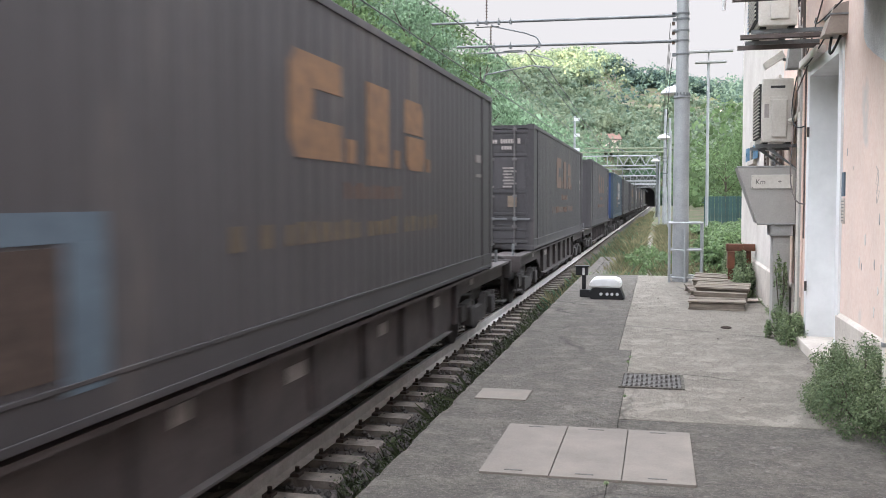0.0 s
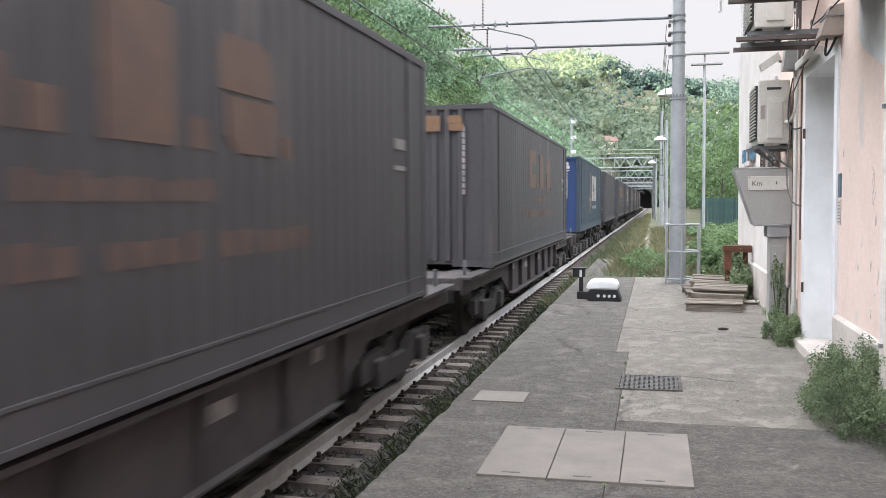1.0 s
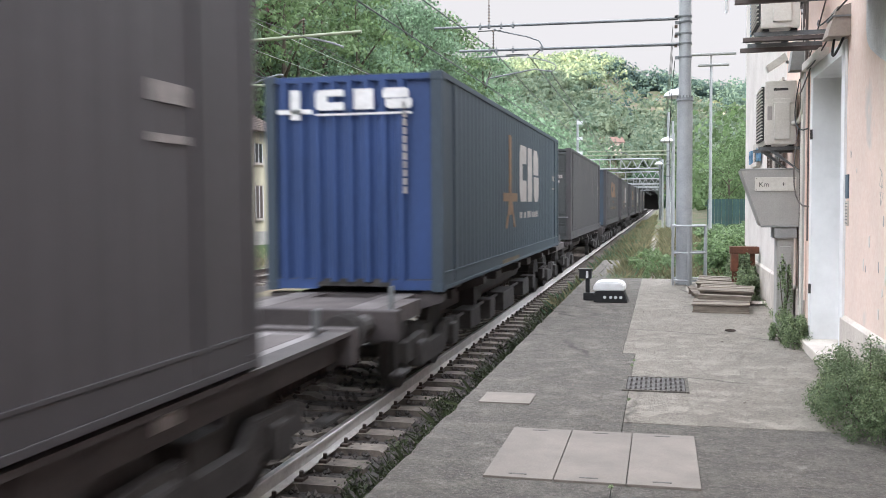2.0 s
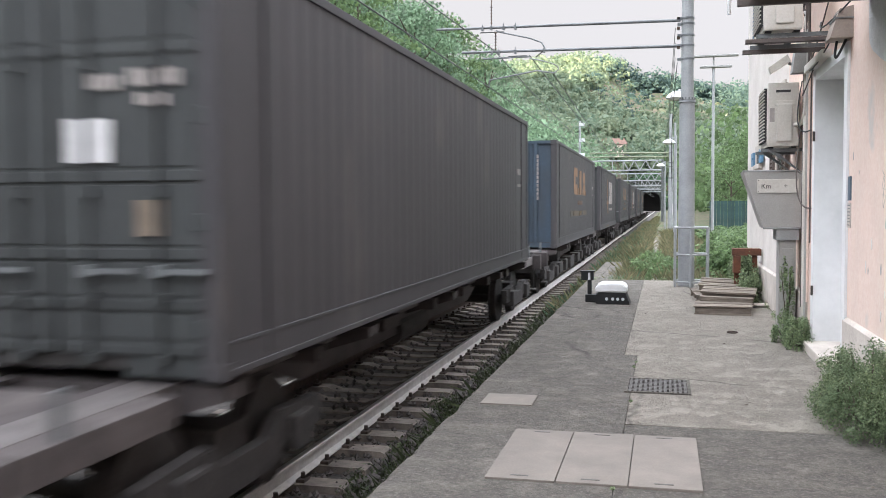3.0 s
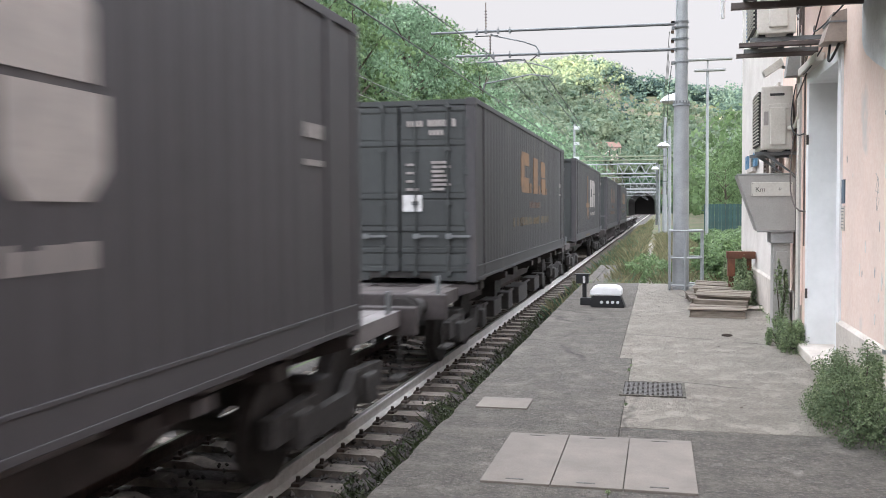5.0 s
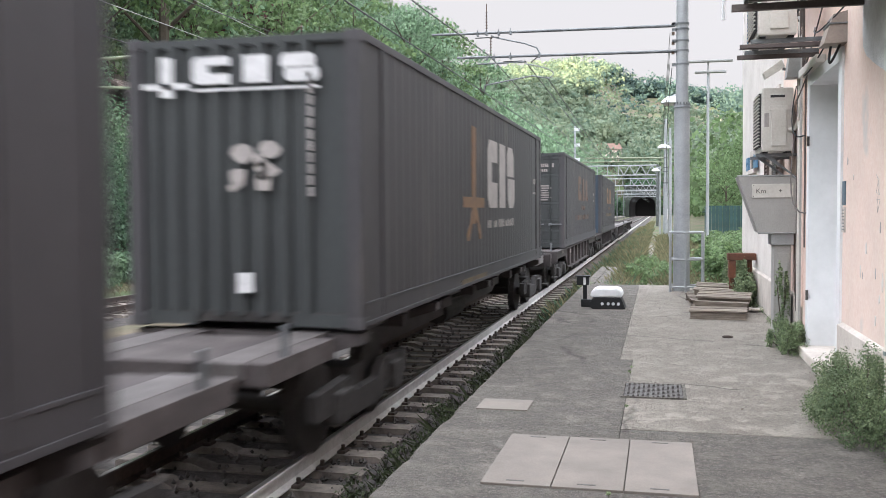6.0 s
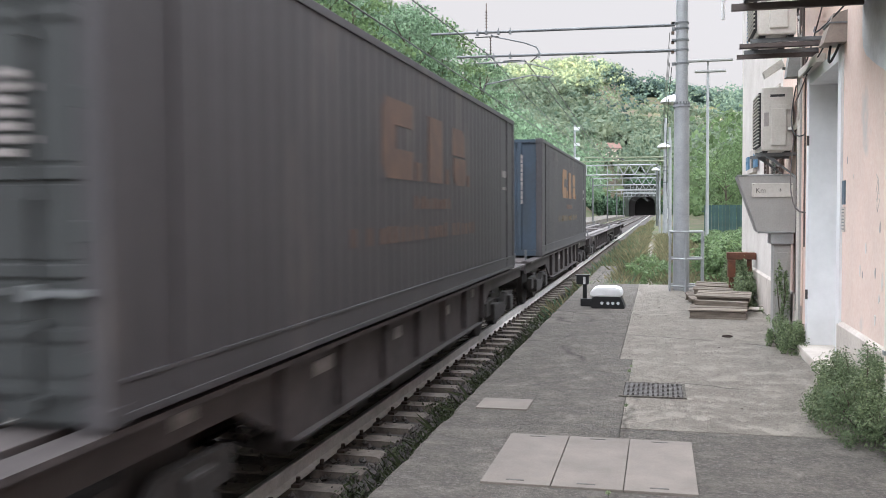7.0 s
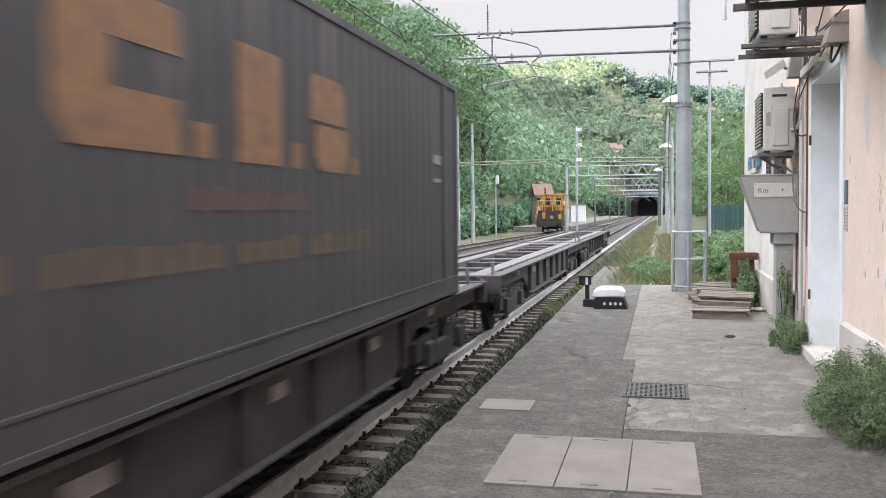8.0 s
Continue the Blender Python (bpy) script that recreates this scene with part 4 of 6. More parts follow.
# doorway: jambs, head, door leaves, step
bm = B()
box(bm, WX - 0.025, WX + 0.42, 10.985, 11.13, -0.02, 3.15, 0.008)
part("far_jamb", bm, M["whitepaint"], station, "white painted door reveal")
bm = B()
box(bm, WX - 0.025, WX + 0.42, 9.12, 9.28, -0.02, 3.15, 0.008)
part("near_jamb", bm, M["whitepaint"], station)
bm = B()
box(bm, WX - 0.02, WX + 0.42, 9.28, 10.985, 3.03, 3.15)
part("door_head", bm, M["whitepaint"], station)
for y0, y1 in ((9.29, 10.12), (10.13, 10.98)):
    bm = B()
    box(bm, WX + 0.36, WX + 0.41, y0, y1, 0.1, 3.02)
    box(bm, WX + 0.34, WX + 0.37, y0 + 0.12, y1 - 0.12, 0.3, 1.2, 0.01)
    box(bm, WX + 0.34, WX + 0.37, y0 + 0.12, y1 - 0.12, 1.4, 2.8, 0.01)
    d = part("door_leaf", bm, M["whitepaint"], station)
bm = B()
box(bm, WX - 0.12, WX + 0.4, 9.3, 11.02, -0.02, 0.1, 0.015)
part("door_step", bm, M["plinth"], station)
for z in (0.62, 2.35):
    bm = B()
    rod(bm, (WX - 0.035, 10.96, z), (WX - 0.035, 10.96, z + 0.11), 0.014, seg=8)
    part("hinge_pin", bm, M["iron"], station)


def shutter_window(y0, y1, z0, z1, mat, label):
    w = thing("window", label, "window", kind="structure")
    bm = B()
    for a in ((y0 - 0.1, y0, z0 - 0.1, z1 + 0.1), (y1, y1 + 0.1, z0 - 0.1, z1 + 0.1), (y0, y1, z1, z1 + 0.1)):
        box(bm, WX - 0.03, WX + 0.02, a[0], a[1], a[2], a[3])
    part("window_frame", bm, M["plinth"], w)
    bm = B()
    box(bm, WX - 0.07, WX + 0.02, y0 - 0.12, y1 + 0.12, z0 - 0.08, z0, 0.01)
    part("window_sill", bm, M["plinth"], w)
    bm = B()
    box(bm, WX - 0.012, WX + 0.01, y0, y1, z0, z1)
    part("pane", bm, M["windowdark"], w)
    half = (y1 - y0) / 2
    for ya in (y0 - half - 0.1, y1 + 0.1):
        bm = B()
        for u0, u1, za, zb in ((0.0, 0.06, z0, z1), (half - 0.06, half, z0, z1), (0.06, half - 0.06, z0, z0 + 0.08), (0.06, half - 0.06, z1 - 0.08, z1)):
            box(bm, WX - 0.065, WX - 0.025, ya + u0, ya + u1, za, zb)
        sh = part("shutter", bm, mat, w)
        slat = shared(f"slat_{half:.2f}", lambda: box(B(), -0.012, 0.012, 0.06, half - 0.06, -0.02, 0.012))
        z = z0 + 0.1
        while z < z1 - 0.1:
            o = part("slat", slat, mat, sh)
            o.location = (WX - 0.045, ya, z)
            z += 0.06
    return w


shutter_window(13.75, 14.6, 1.85, 3.3, M["shutterbrown"], "window with open brown louvred shutters on pink wall")
shutter_window(16.9, 17.7, 2.36, 2.6, M["shutterblue"], "window with open blue louvred shutters on pink wall")
shutter_window(16.9, 17.7, 4.75, 6.2, M["shutterblue"], "upper window with open blue louvred shutters")
shutter_window(13.75, 14.6, 4.9, 6.4, M["shutterbrown"], "upper window with open brown louvred shutters")


# ---- things fixed to the wall ----
def air_conditioner(y, z, name_label, off=0.0):
    a = thing("air_conditioner", name_label, "air conditioner", "air conditioners on the wall")
    x0, x1 = WX - 0.43 - off, WX - 0.06 - off
    bm = B()
    box(bm, x0, x1, y, y + 0.92, z, z + 0.78, 0.02)
    box(bm, x0 + 0.11, x1 - 0.08, y - 0.025, y + 0.01, z + 0.06, z + 0.52, 0.012)
    box(bm, x0 + 0.09, x1 - 0.05, y - 0.018, y + 0.01, z + 0.5, z + 0.56, 0.005)
    part("casing", bm, M["acplastic"], a)
    bm = B()
    box(bm, x0 + 0.1, x0 + 0.27, y - 0.004, y + 0.01, z + 0.66, z + 0.69)
    part("grip_slot", bm, M["darkgrille"], a)
    bm = B()
    box(bm, x0 + 0.03, x0 + 0.085, y - 0.005, y + 0.01, z + 0.3, z + 0.47)
    part("rating_plate", bm, M["palegrey"], a)
    bm = B()
    box(bm, x0 - 0.03, x0 + 0.01, y + 0.06, y + 0.72, z + 0.06, z + 0.72)
    g = part("fan_grille", bm, M["darkgrille"], a, "dark fan opening")
    for i in range(16):
        o = part("grille_slat", shared("grille_slat", lambda: box(B(), -0.012, 0.008, 0, 0.7, -0.006, 0.006)), M["acplastic"], g)
        o.location = (x0 - 0.03, y + 0.04, z + 0.08 + i * 0.041)
    for yy in (y + 0.1, y + 0.8):
        bm = B()
        box(bm, x0 - 0.06, WX, yy - 0.02, yy + 0.02, z - 0.06, z - 0.02)
        if not off:
            prism(bm, [(x0 + 0.05, z - 0.06), (WX - 0.02, z - 0.32), (WX, z - 0.32), (x0 + 0.12, z - 0.06)], yy - 0.015, yy + 0.015, "y")
        part("bracket", bm, M["galvdark"], a)
    bm = B()
    box(bm, x0 + 0.02, x0 + 0.08, y + 0.05, y + 0.85, z - 0.02, z)
    box(bm, x1 - 0.08, x1 - 0.02, y + 0.05, y + 0.85, z - 0.02, z)
    part("foot_rail", bm, M["black"], a)
    return a


air_conditioner(11.95, 2.36, "cream outdoor air conditioning unit on wall brackets")
air_conditioner(9.75, 3.39, "cream outdoor air conditioning unit on upper steel bars", 0.27)


def tube(name, pts, r, mat, label, category, seg=8):
    cu = bpy.data.curves.new(name, "CURVE")
    cu.dimensions, cu.bevel_depth, cu.bevel_resolution = "3D", r, 2
    sp = cu.splines.new("POLY")
    sp.points.add(len(pts) - 1)
    for q, p in zip(sp.points, pts):
        q.co = (*p, 1)
    cu.materials.append(mat)
    ob = new(name, cu)
    if category:
        tagged(ob, label, category)
    return ob


def bend(a, b, c, k=8):
    a, b, c = Vector(a), Vector(b), Vector(c)
    return [tuple(a * (1 - t) ** 2 + b * 2 * t * (1 - t) + c * t * t) for t in [i / k for i in range(k + 1)]]


for i, (x, y, r, z0, z1, mat) in enumerate(((WX - 0.03, 11.5, 0.018, 0.3, 3.6, "boxpaint"), (WX - 0.035, 11.62, 0.024, 0.2, 3.3, "acplastic"), (WX - 0.03, 11.8, 0.014, 0.4, 3.9, "brown"), (WX - 0.025, 11.4, 0.012, 0.5, 3.5, "plaster"), (WX - 0.03, 11.7, 0.012, 0.3, 3.7, "paleplaster"), (WX - 0.02, 11.28, 0.01, 1.2, 3.3, "brown"))):
    tube("conduit", [(x, y, z0), (x, y, z1), (x, y + 0.15, z1 + 0.3), (x, y + 0.3, z1 + 0.35)], r, M[mat], "vertical cable conduit clipped to pink wall", "conduit")
tube("insulated_pipe", bend((WX - 0.1, 11.94, 2.62), (WX - 0.02, 11.5, 2.55), (WX - 0.03, 11.55, 3.1)), 0.028, M["acplastic"], "pale insulated refrigerant pipe", "pipe")
dp = thing("downpipe", "pale rainwater downpipe on pink wall", "downpipe")
for z0, z1 in ((0.0, 1.95), (1.95, 4.2), (4.2, 7.2)):
    bm = B()
    rod(bm, (WX - 0.06, 7.02, z0), (WX - 0.06, 7.02, z1), 0.035, seg=16)
    rod(bm, (WX - 0.06, 7.02, z1 - 0.1), (WX - 0.06, 7.02, z1), 0.041, seg=16)
    part("pipe_length", bm, M["paleplaster"], dp)
for z in (0.6, 2.3, 4.6):
    bm = B()
    box(bm, WX - 0.1, WX, 6.99, 7.05, z, z + 0.03)
    part("pipe_clip", bm, M["galvdark"], dp)
for k in range(5):
    a = (WX - 0.04, 11.9 - k * 0.1, 4.0 + k * 0.05)
    tube("cable", bend(a, (WX - 0.25 + 0.05 * k, 11.2, 3.6 + 0.1 * k), (WX - 0.03, 10.3 - 0.3 * k, 4.3 - 0.1 * k)), 0.009, M["black"], "loose black cable hanging on wall", "cable")
for k, (y0, z0, y1, z1, sag, mat) in enumerate(((11.45, 3.3, 10.2, 3.75, 0.25, "brown"), (11.6, 3.25, 9.4, 3.42, 0.3, "black"), (11.7, 3.05, 10.9, 3.25, 0.35, "brown"),
                                                (11.95, 3.15, 11.3, 2.5, 0.1, "black"), (11.9, 2.7, 11.2, 1.6, 0.05, "brown"), (10.6, 3.6, 8.4, 3.5, 0.3, "black"))):
    tube("cable", bend((WX - 0.03, y0, z0), (WX - 0.12 - 0.03 * k, (y0 + y1) / 2, min(z0, z1) - sag), (WX - 0.02, y1, z1)), 0.008, M[mat], "thin dark cable slung along the pink wall", "cable")
for k, y in enumerate((11.35, 11.55)):
    tube("riser_pipe", [(WX - 0.04, y, 3.2), (WX - 0.04, y, 4.6), (WX - 0.02, y + 0.1, 6.5)], 0.016, M["brown"], "thin brown riser pipe on the pink wall", "pipe")
tube("cable_loop", bend((WX - 0.1, 9.2, 3.2), (WX - 0.18, 9.15, 2.8), (WX - 0.03, 9.1, 3.2)), 0.012, M["black"], "black cable loop under metal hood", "cable")


def brackets_and_canopy():
    rack = thing("pipe_rack", "brown steel angle brackets reaching out from the wall", "bracket")
    for y, z, x0 in ((9.7, 3.25, 0.78), (10.55, 3.28, 0.82)):
        bm = B()
        box(bm, x0, WX, y - 0.025, y + 0.025, z, z + 0.006)
        box(bm, x0, WX, y - 0.025, y - 0.019, z, z + 0.045)
        part("angle_bar", bm, M["brown"], rack)
    can = thing("canopy", "dark brown sheet canopy on a steel beam over the platform wall", "canopy")
    bm = B()
    prism(bm, [(0.7, 3.41), (0.7, 3.45), (WX, 3.55), (WX, 3.51)], 7.0, 8.32, "y")
    part("sheet", bm, M["darkgrille"], can)
    bm = B()
    box(bm, 0.6, WX, 8.28, 8.33, 3.345, 3.405, 0.006)
    part("beam", bm, M["brown"], can)
    for i in range(3):
        bm = B()
        y = 7.1 + i * 0.5
        box(bm, 0.72, WX, y - 0.02, y + 0.02, 3.38, 3.43)
        part("rib", bm, M["brown"], can)
    hood = thing("lamp_hood", "grey-brown sheet metal hood fixed high on the wall", "hood")
    bm = B()
    prism(bm, [(WX - 0.2, 3.16), (WX - 0.12, 3.42), (WX, 3.45), (WX, 3.16)], 9.0, 9.3, "y")
    part("shell", bm, M["hoodpaint"], hood)
    bm = B()
    box(bm, WX - 0.16, WX, 8.99, 9.31, 3.33, 3.345)
    part("flange", bm, M["galvdark"], hood)
    spot = thing("wall_floodlight", "small grey wall floodlight on an arm beside conduits", "floodlight")
    bm = B()
    rod(bm, (WX, 11.9, 3.32), (WX - 0.2, 11.9, 3.36), 0.02)
    part("arm", bm, M["greypaint"], spot)
    bm = B()
    prism(bm, [(WX - 0.4, 3.24), (WX - 0.18, 3.38), (WX - 0.22, 3.46), (WX - 0.43, 3.31)], 11.82, 11.98, "y")
    part("head", bm, M["acplastic"], spot)
    jb = thing("junction_box", "grey junction box with tapering cover on the wall", "junction box")
    bm = B()
    prism(bm, [(WX - 0.17, 3.45), (WX - 0.02, 3.45), (WX - 0.02, 3.28), (WX - 0.05, 3.2), (WX - 0.2, 3.2), (WX - 0.19, 3.3)], 11.5, 11.72, "y")
    part("body", bm, M["greypaint"], jb)
    bm = B()
    box(bm, WX - 0.15, WX - 0.06, 11.52, 11.65, 3.45, 3.6)
    part("gland", bm, M["acplastic"], jb)
    beam = thing("door_lamp", "pale tubular lamp housing over the doorway", "wall lamp")
    bm = B()
    box(bm, WX - 0.1, WX, 10.1, 11.3, 3.15, 3.24, 0.012)
    part("housing", bm, M["acplastic"], beam)


brackets_and_canopy()


def kilometre_box():
    k = thing("kilometre_box", "grey tapered sheet metal box with white kilometre plate", "sign box")
    y0, y1 = 12.0, 12.42
    outline = [(0.95, 2.06), (1.60, 2.06), (WX, 2.0), (WX, 1.35), (1.2, 1.35)]
    bm = B()
    prism(bm, outline, y0, y1, "y")
    bmesh.ops.bevel(bm, geom=bm.edges[:], offset=0.012, segments=2, affect="EDGES")
    part("casing", bm, M["boxpaint"], k)
    bm = B()
    for a, b in zip(outline, outline[1:]):
        va, vb = Vector((a[0], 0, a[1])), Vector((b[0], 0, b[1]))
        rod(bm, (a[0], y0 + 0.005, a[1]), (b[0], y0 + 0.005, b[1]), 0.012, seg=6)
    part("rim", bm, M["greypaint"], k)
    bm = B()
    box(bm, 1.125, 1.61, y0 - 0.014, y0 + 0.002, 1.79, 1.96, 0.004)
    plate = part("plate", bm, M["acplastic"], k, "off-white kilometre plate")
    for x in (1.14, 1.595):
        for z in (1.805, 1.945):
            bm = B()
            rod(bm, (x, y0 - 0.018, z), (x, y0 - 0.01, z), 0.006, seg=6)
            part("screw", bm, M["iron"], plate)
    for text, x in (("Km", 1.17), ("+", 1.435)):
        cu = bpy.data.curves.new("lettering", "FONT")
        cu.body, cu.size, cu.extrude = text, 0.085, 0.001
        ob = new("lettering", cu)
        cu.materials.append(M["iron"])
        ob.parent = plate
        ob.matrix_basis = pose(x, y0 - 0.0155, 1.845, 90, 0, 0)
    cab = thing("post_cabinet", "narrow grey steel cable cabinet standing against the wall", "cabinet")
    bm = B()
    box(bm, 1.4, 1.6, 12.06, 12.36, 0.0, 1.2, 0.01)
    part("body", bm, M["boxpaint"], cab)
    bm = B()
    box(bm, 1.36, 1.63, 12.02, 12.4, 1.2, 1.345, 0.01)
    part("cap", bm, M["greypaint"], cab)
    bm = B()
    box(bm, 1.435, 1.565, 12.045, 12.062, 0.1, 1.1, 0.006)
    door = part("cover", bm, M["boxpaint"], cab)
    bm = B()
    rod(bm, (1.45, 12.03, 0.9), (1.45, 12.05, 0.9), 0.012)
    part("lock", bm, M["iron"], door)


kilometre_box()
notice = thing("wall_notice", "faded blue and white notice boards on pink wall", "notice")
for z0, z1, mat in ((1.68, 1.9, "paleblue"), (1.43, 1.66, "plinth")):
    bm = B()
    box(bm, WX - 0.012, WX, 8.98, 9.1, z0, z1)
    b_ = part("board", bm, M[mat], notice)
for i in range(7):
    bm = B()
    box(bm, WX - 0.014, WX - 0.011, 8.99, 9.09, 1.45 + i * 0.03, 1.46 + i * 0.03)
    part("text_bar", bm, M["galvdark"], notice)


# ---- platform things ----
def marker_unit():
    d = thing("point_machine", "low white-topped black equipment box with round glass studs", "equipment box")
    bm = B()
    prism(bm, [(-1.1, 0.0), (-1.12, 0.13), (-1.04, 0.2), (-0.62, 0.2), (-0.59, 0.13), (-0.54, 0.0)], 15.35, 15.85, "y")
    bmesh.ops.bevel(bm, geom=bm.edges[:], offset=0.012, segments=2, affect="EDGES")
    part("body", bm, M["black"], d)
    bm = B()
    prism(bm, [(-1.12, 0.2), (-1.1, 0.3), (-1.02, 0.345), (-0.68, 0.345), (-0.6, 0.3), (-0.585, 0.2)], 15.33, 15.92, "y")
    bmesh.ops.bevel(bm, geom=bm.edges[:], offset=0.02, segments=3, affect="EDGES")
    part("lid", bm, M["whiteplastic"], d, "rounded white lid")
    for x in (-0.92, -0.82, -0.74, -0.655):
        bm = B()
        rod(bm, (x, 15.342, 0.09), (x, 15.36, 0.09), 0.026, seg=12)
        part("stud", bm, M["lampwhite"], d)
    s = thing("marker_post", "short black post with white-striped square head", "marker")
    bm = B()
    box(bm, -1.265, -1.195, 15.7, 15.78, 0.03, 0.4, 0.008)
    box(bm, -1.3, -1.12, 15.66, 15.82, 0.0, 0.13, 0.015)
    part("post", bm, M["black"], s)
    bm = B()
    box(bm, -1.37, -1.16, 15.68, 15.8, 0.37, 0.52, 0.01)
    box(bm, -1.39, -1.14, 15.66, 15.82, 0.515, 0.535)
    part("head", bm, M["black"], s)
    bm = B()
    box(bm, -1.255, -1.215, 15.674, 15.681, 0.38, 0.5)
    part("stripe", bm, M["white"], s)


marker_unit()


def pallet(m, seed):
    r = random.Random(seed)
    p = thing("wooden_pallet", "grey weathered broken wooden pallet lying on the platform", "pallet", "pallets by the wall", at=m)
    for y in (0, 0.36, 0.72):
        bm = B()
        box(bm, -0.4, 0.4, y, y + 0.09, 0.02, 0.1, 0.005)
        part("stringer", bm, M["oldwood"], p)
    for i in range(6):
        if r.random() < 0.85:
            bm = B()
            y = i * 0.15
            box(bm, -0.42, 0.42, y - 0.03, y + 0.075, 0.1 + r.uniform(0, 0.012), 0.122 + r.uniform(0, 0.012), 0.003)
            part("board", bm, M["oldwood"], p)
    for y in (0.0, 0.75):
        bm = B()
        box(bm, -0.41, 0.41, y - 0.02, y + 0.08, 0.0, 0.02)
        part("bottom_board", bm, M["oldwood"], p)
    return p


pallet(pose(0.86, 14.2, 0.0, 0, 0, -4), 1)
pallet(pose(0.95, 14.85, 0.1, 5, 1, -8), 2)
pallet(pose(0.95, 16.0, 0.0, 3, 0, 6), 3)
pallet(pose(1.0, 16.5, 0.12, 4, 2, -6), 4)
ring = thing("iron_ring", "small iron ring lying on concrete", "ring")
bm = B()
for i in range(16):
    a, b = i * math.tau / 16, (i + 1) * math.tau / 16
    rod(bm, (0.86 + 0.06 * math.cos(a), 12.2 + 0.06 * math.sin(a), 0.012), (0.86 + 0.06 * math.cos(b), 12.2 + 0.06 * math.sin(b), 0.012), 0.01, seg=6)
part("hoop", bm, M["rust"], ring)
bm = B()
for k in range(5):
    bmesh.ops.create_icosphere(bm, subdivisions=2, radius=0.09, matrix=pose(1.35 + 0.08 * k, 15.4 + 0.05 * (k % 2), 0.03) @ Matrix.Diagonal((1, 1.2, 0.35, 1)))
tagged(part("rubble", bm, M["plinth"], None), "broken pale plaster rubble at the wall foot", "rubble", kind="stuff")
bench = thing("rusty_frame", "rust-red steel trestle frame standing in weeds", "trestle")
for a in ((1.2, 1.29, 16.7, 16.8, 0, 0.76), (1.5, 1.58, 16.7, 16.8, 0, 0.76), (1.16, 1.64, 16.62, 16.84, 0.76, 0.88), (1.18, 1.3, 16.6, 16.86, 0.45, 0.755)):
    bm = B()
    box(bm, *a, 0.01)
    part("bar", bm, M["rustred"], bench)


# ---- masts, booms and wires ----
def mast_foot_cage():
    m = thing("catenary_mast", "tall grey galvanised tubular catenary mast on the platform", "mast")
    x, y = 0.44, 19.15
    bm = B()
    rod(bm, (x, y, -0.1), (x, y, 3.75), 0.165, 0.15, 24)
    part("lower_tube", bm, M["galv"], m)
    bm = B()
    rod(bm, (x, y, 3.75), (x, y, 9.6), 0.125, 0.1, 24)
    part("upper_tube", bm, M["galv"], m)
    bm = B()
    rod(bm, (x, y, 3.7), (x, y, 3.76), 0.175, 0.15, 24)
    for i in range(14):
        a = i * math.tau / 14
        rod(bm, (x + 0.15 * math.cos(a), y + 0.15 * math.sin(a), 3.74), (x + 0.15 * math.cos(a), y + 0.15 * math.sin(a), 3.8), 0.015, seg=6)
    part("flange", bm, M["galvdark"], m)
    for z in (4.55, 4.82, 5.02, 5.25, 5.36):
        bm = B()
        rod(bm, (x, y, z), (x, y, z + 0.035), 0.135, 0.135, 20)
        box(bm, x - 0.2, x - 0.12, y - 0.03, y + 0.03, z - 0.01, z + 0.05)
        part("clamp", bm, M["galvdark"], m)
    for z, xe in ((5.37, -4.75), (4.86, -4.2)):
        bm = B()
        rod(bm, (x - 0.14, y, z - 0.02), (xe, y, z + 0.04), 0.032, 0.026, 12)
        part("boom", bm, M["galvdark"], m)
    for xx, z0, z1 in ((-3.56, 5.44, 6.0), (-3.47, 4.9, 5.3)):
        bm = B()
        rod(bm, (xx, y, z0), (xx, y, z1), 0.01, seg=6)
        for i in range(6):
            rod(bm, (xx, y, z0 + 0.05 + i * 0.065), (xx, y, z0 + 0.075 + i * 0.065), 0.03, 0.015, 12)
        part("insulator", bm, M["insul"], m, "ribbed brown insulator string")
    bm = B()
    pts = [(-3.46, y, 5.34), (-3.4, y, 5.3), (-2.75, y, 5.14), (-2.5, y, 5.04), (-2.42, y, 4.9)]
    for a, b in zip(pts, pts[1:]):
        rod(bm, a, b, 0.015, seg=6)
    pts = bend((-2.75, y, 4.72), (-1.9, y, 4.55), (-2.25, y, 4.4), 10)
    for a, b in zip(pts, pts[1:]):
        rod(bm, a, b, 0.013, seg=6)
    rod(bm, (-2.25, y, 4.4), (-2.6, y, 4.46), 0.016, seg=6)
    rod(bm, (-2.6, y, 4.46), (-3.6, y, 4.3), 0.016, seg=6)
    rod(bm, (-3.6, y, 4.3), (-3.62, y, 4.16), 0.014, seg=6)
    rod(bm, (-3.75, y, 4.75), (-2.75, y, 4.76), 0.018, seg=6)
    part("steady_arm", bm, M["galvdark"], m)
    for xx, z in ((-3.75, 5.38), (-3.56, 5.39), (-3.3, 5.38), (-3.05, 5.38), (-3.55, 4.87), (-3.4, 4.87), (-3.05, 4.87), (-2.45, 4.87)):
        bm = B()
        box(bm, xx - 0.022, xx + 0.022, y - 0.04, y + 0.04, z - 0.045, z + 0.045, 0.006)
        rod(bm, (xx, y, z + 0.04), (xx, y, z + 0.09), 0.01, seg=6)
        part("boom_fitting", bm, M["galvdark"], m)
    for a, b in (((-3.8, y, 5.3), (-3.3, y, 5.3)), ((-3.2, y, 4.78), (-2.8, y, 4.78)), ((-3.47, y, 5.3), (-3.47, y, 4.92)), ((-2.42, y, 4.9), (-2.62, y, 4.74))):
        part("hanger", rod(B(), a, b, 0.012, seg=6), M["wire"], m)
    for i in range(4):
        bm = B()
        zz = 4.78 + i * 0.19
        box(bm, x - 0.21, x - 0.15, y - 0.03, y + 0.03, zz, zz + 0.06)
        part("lug", bm, M["insul"], m)
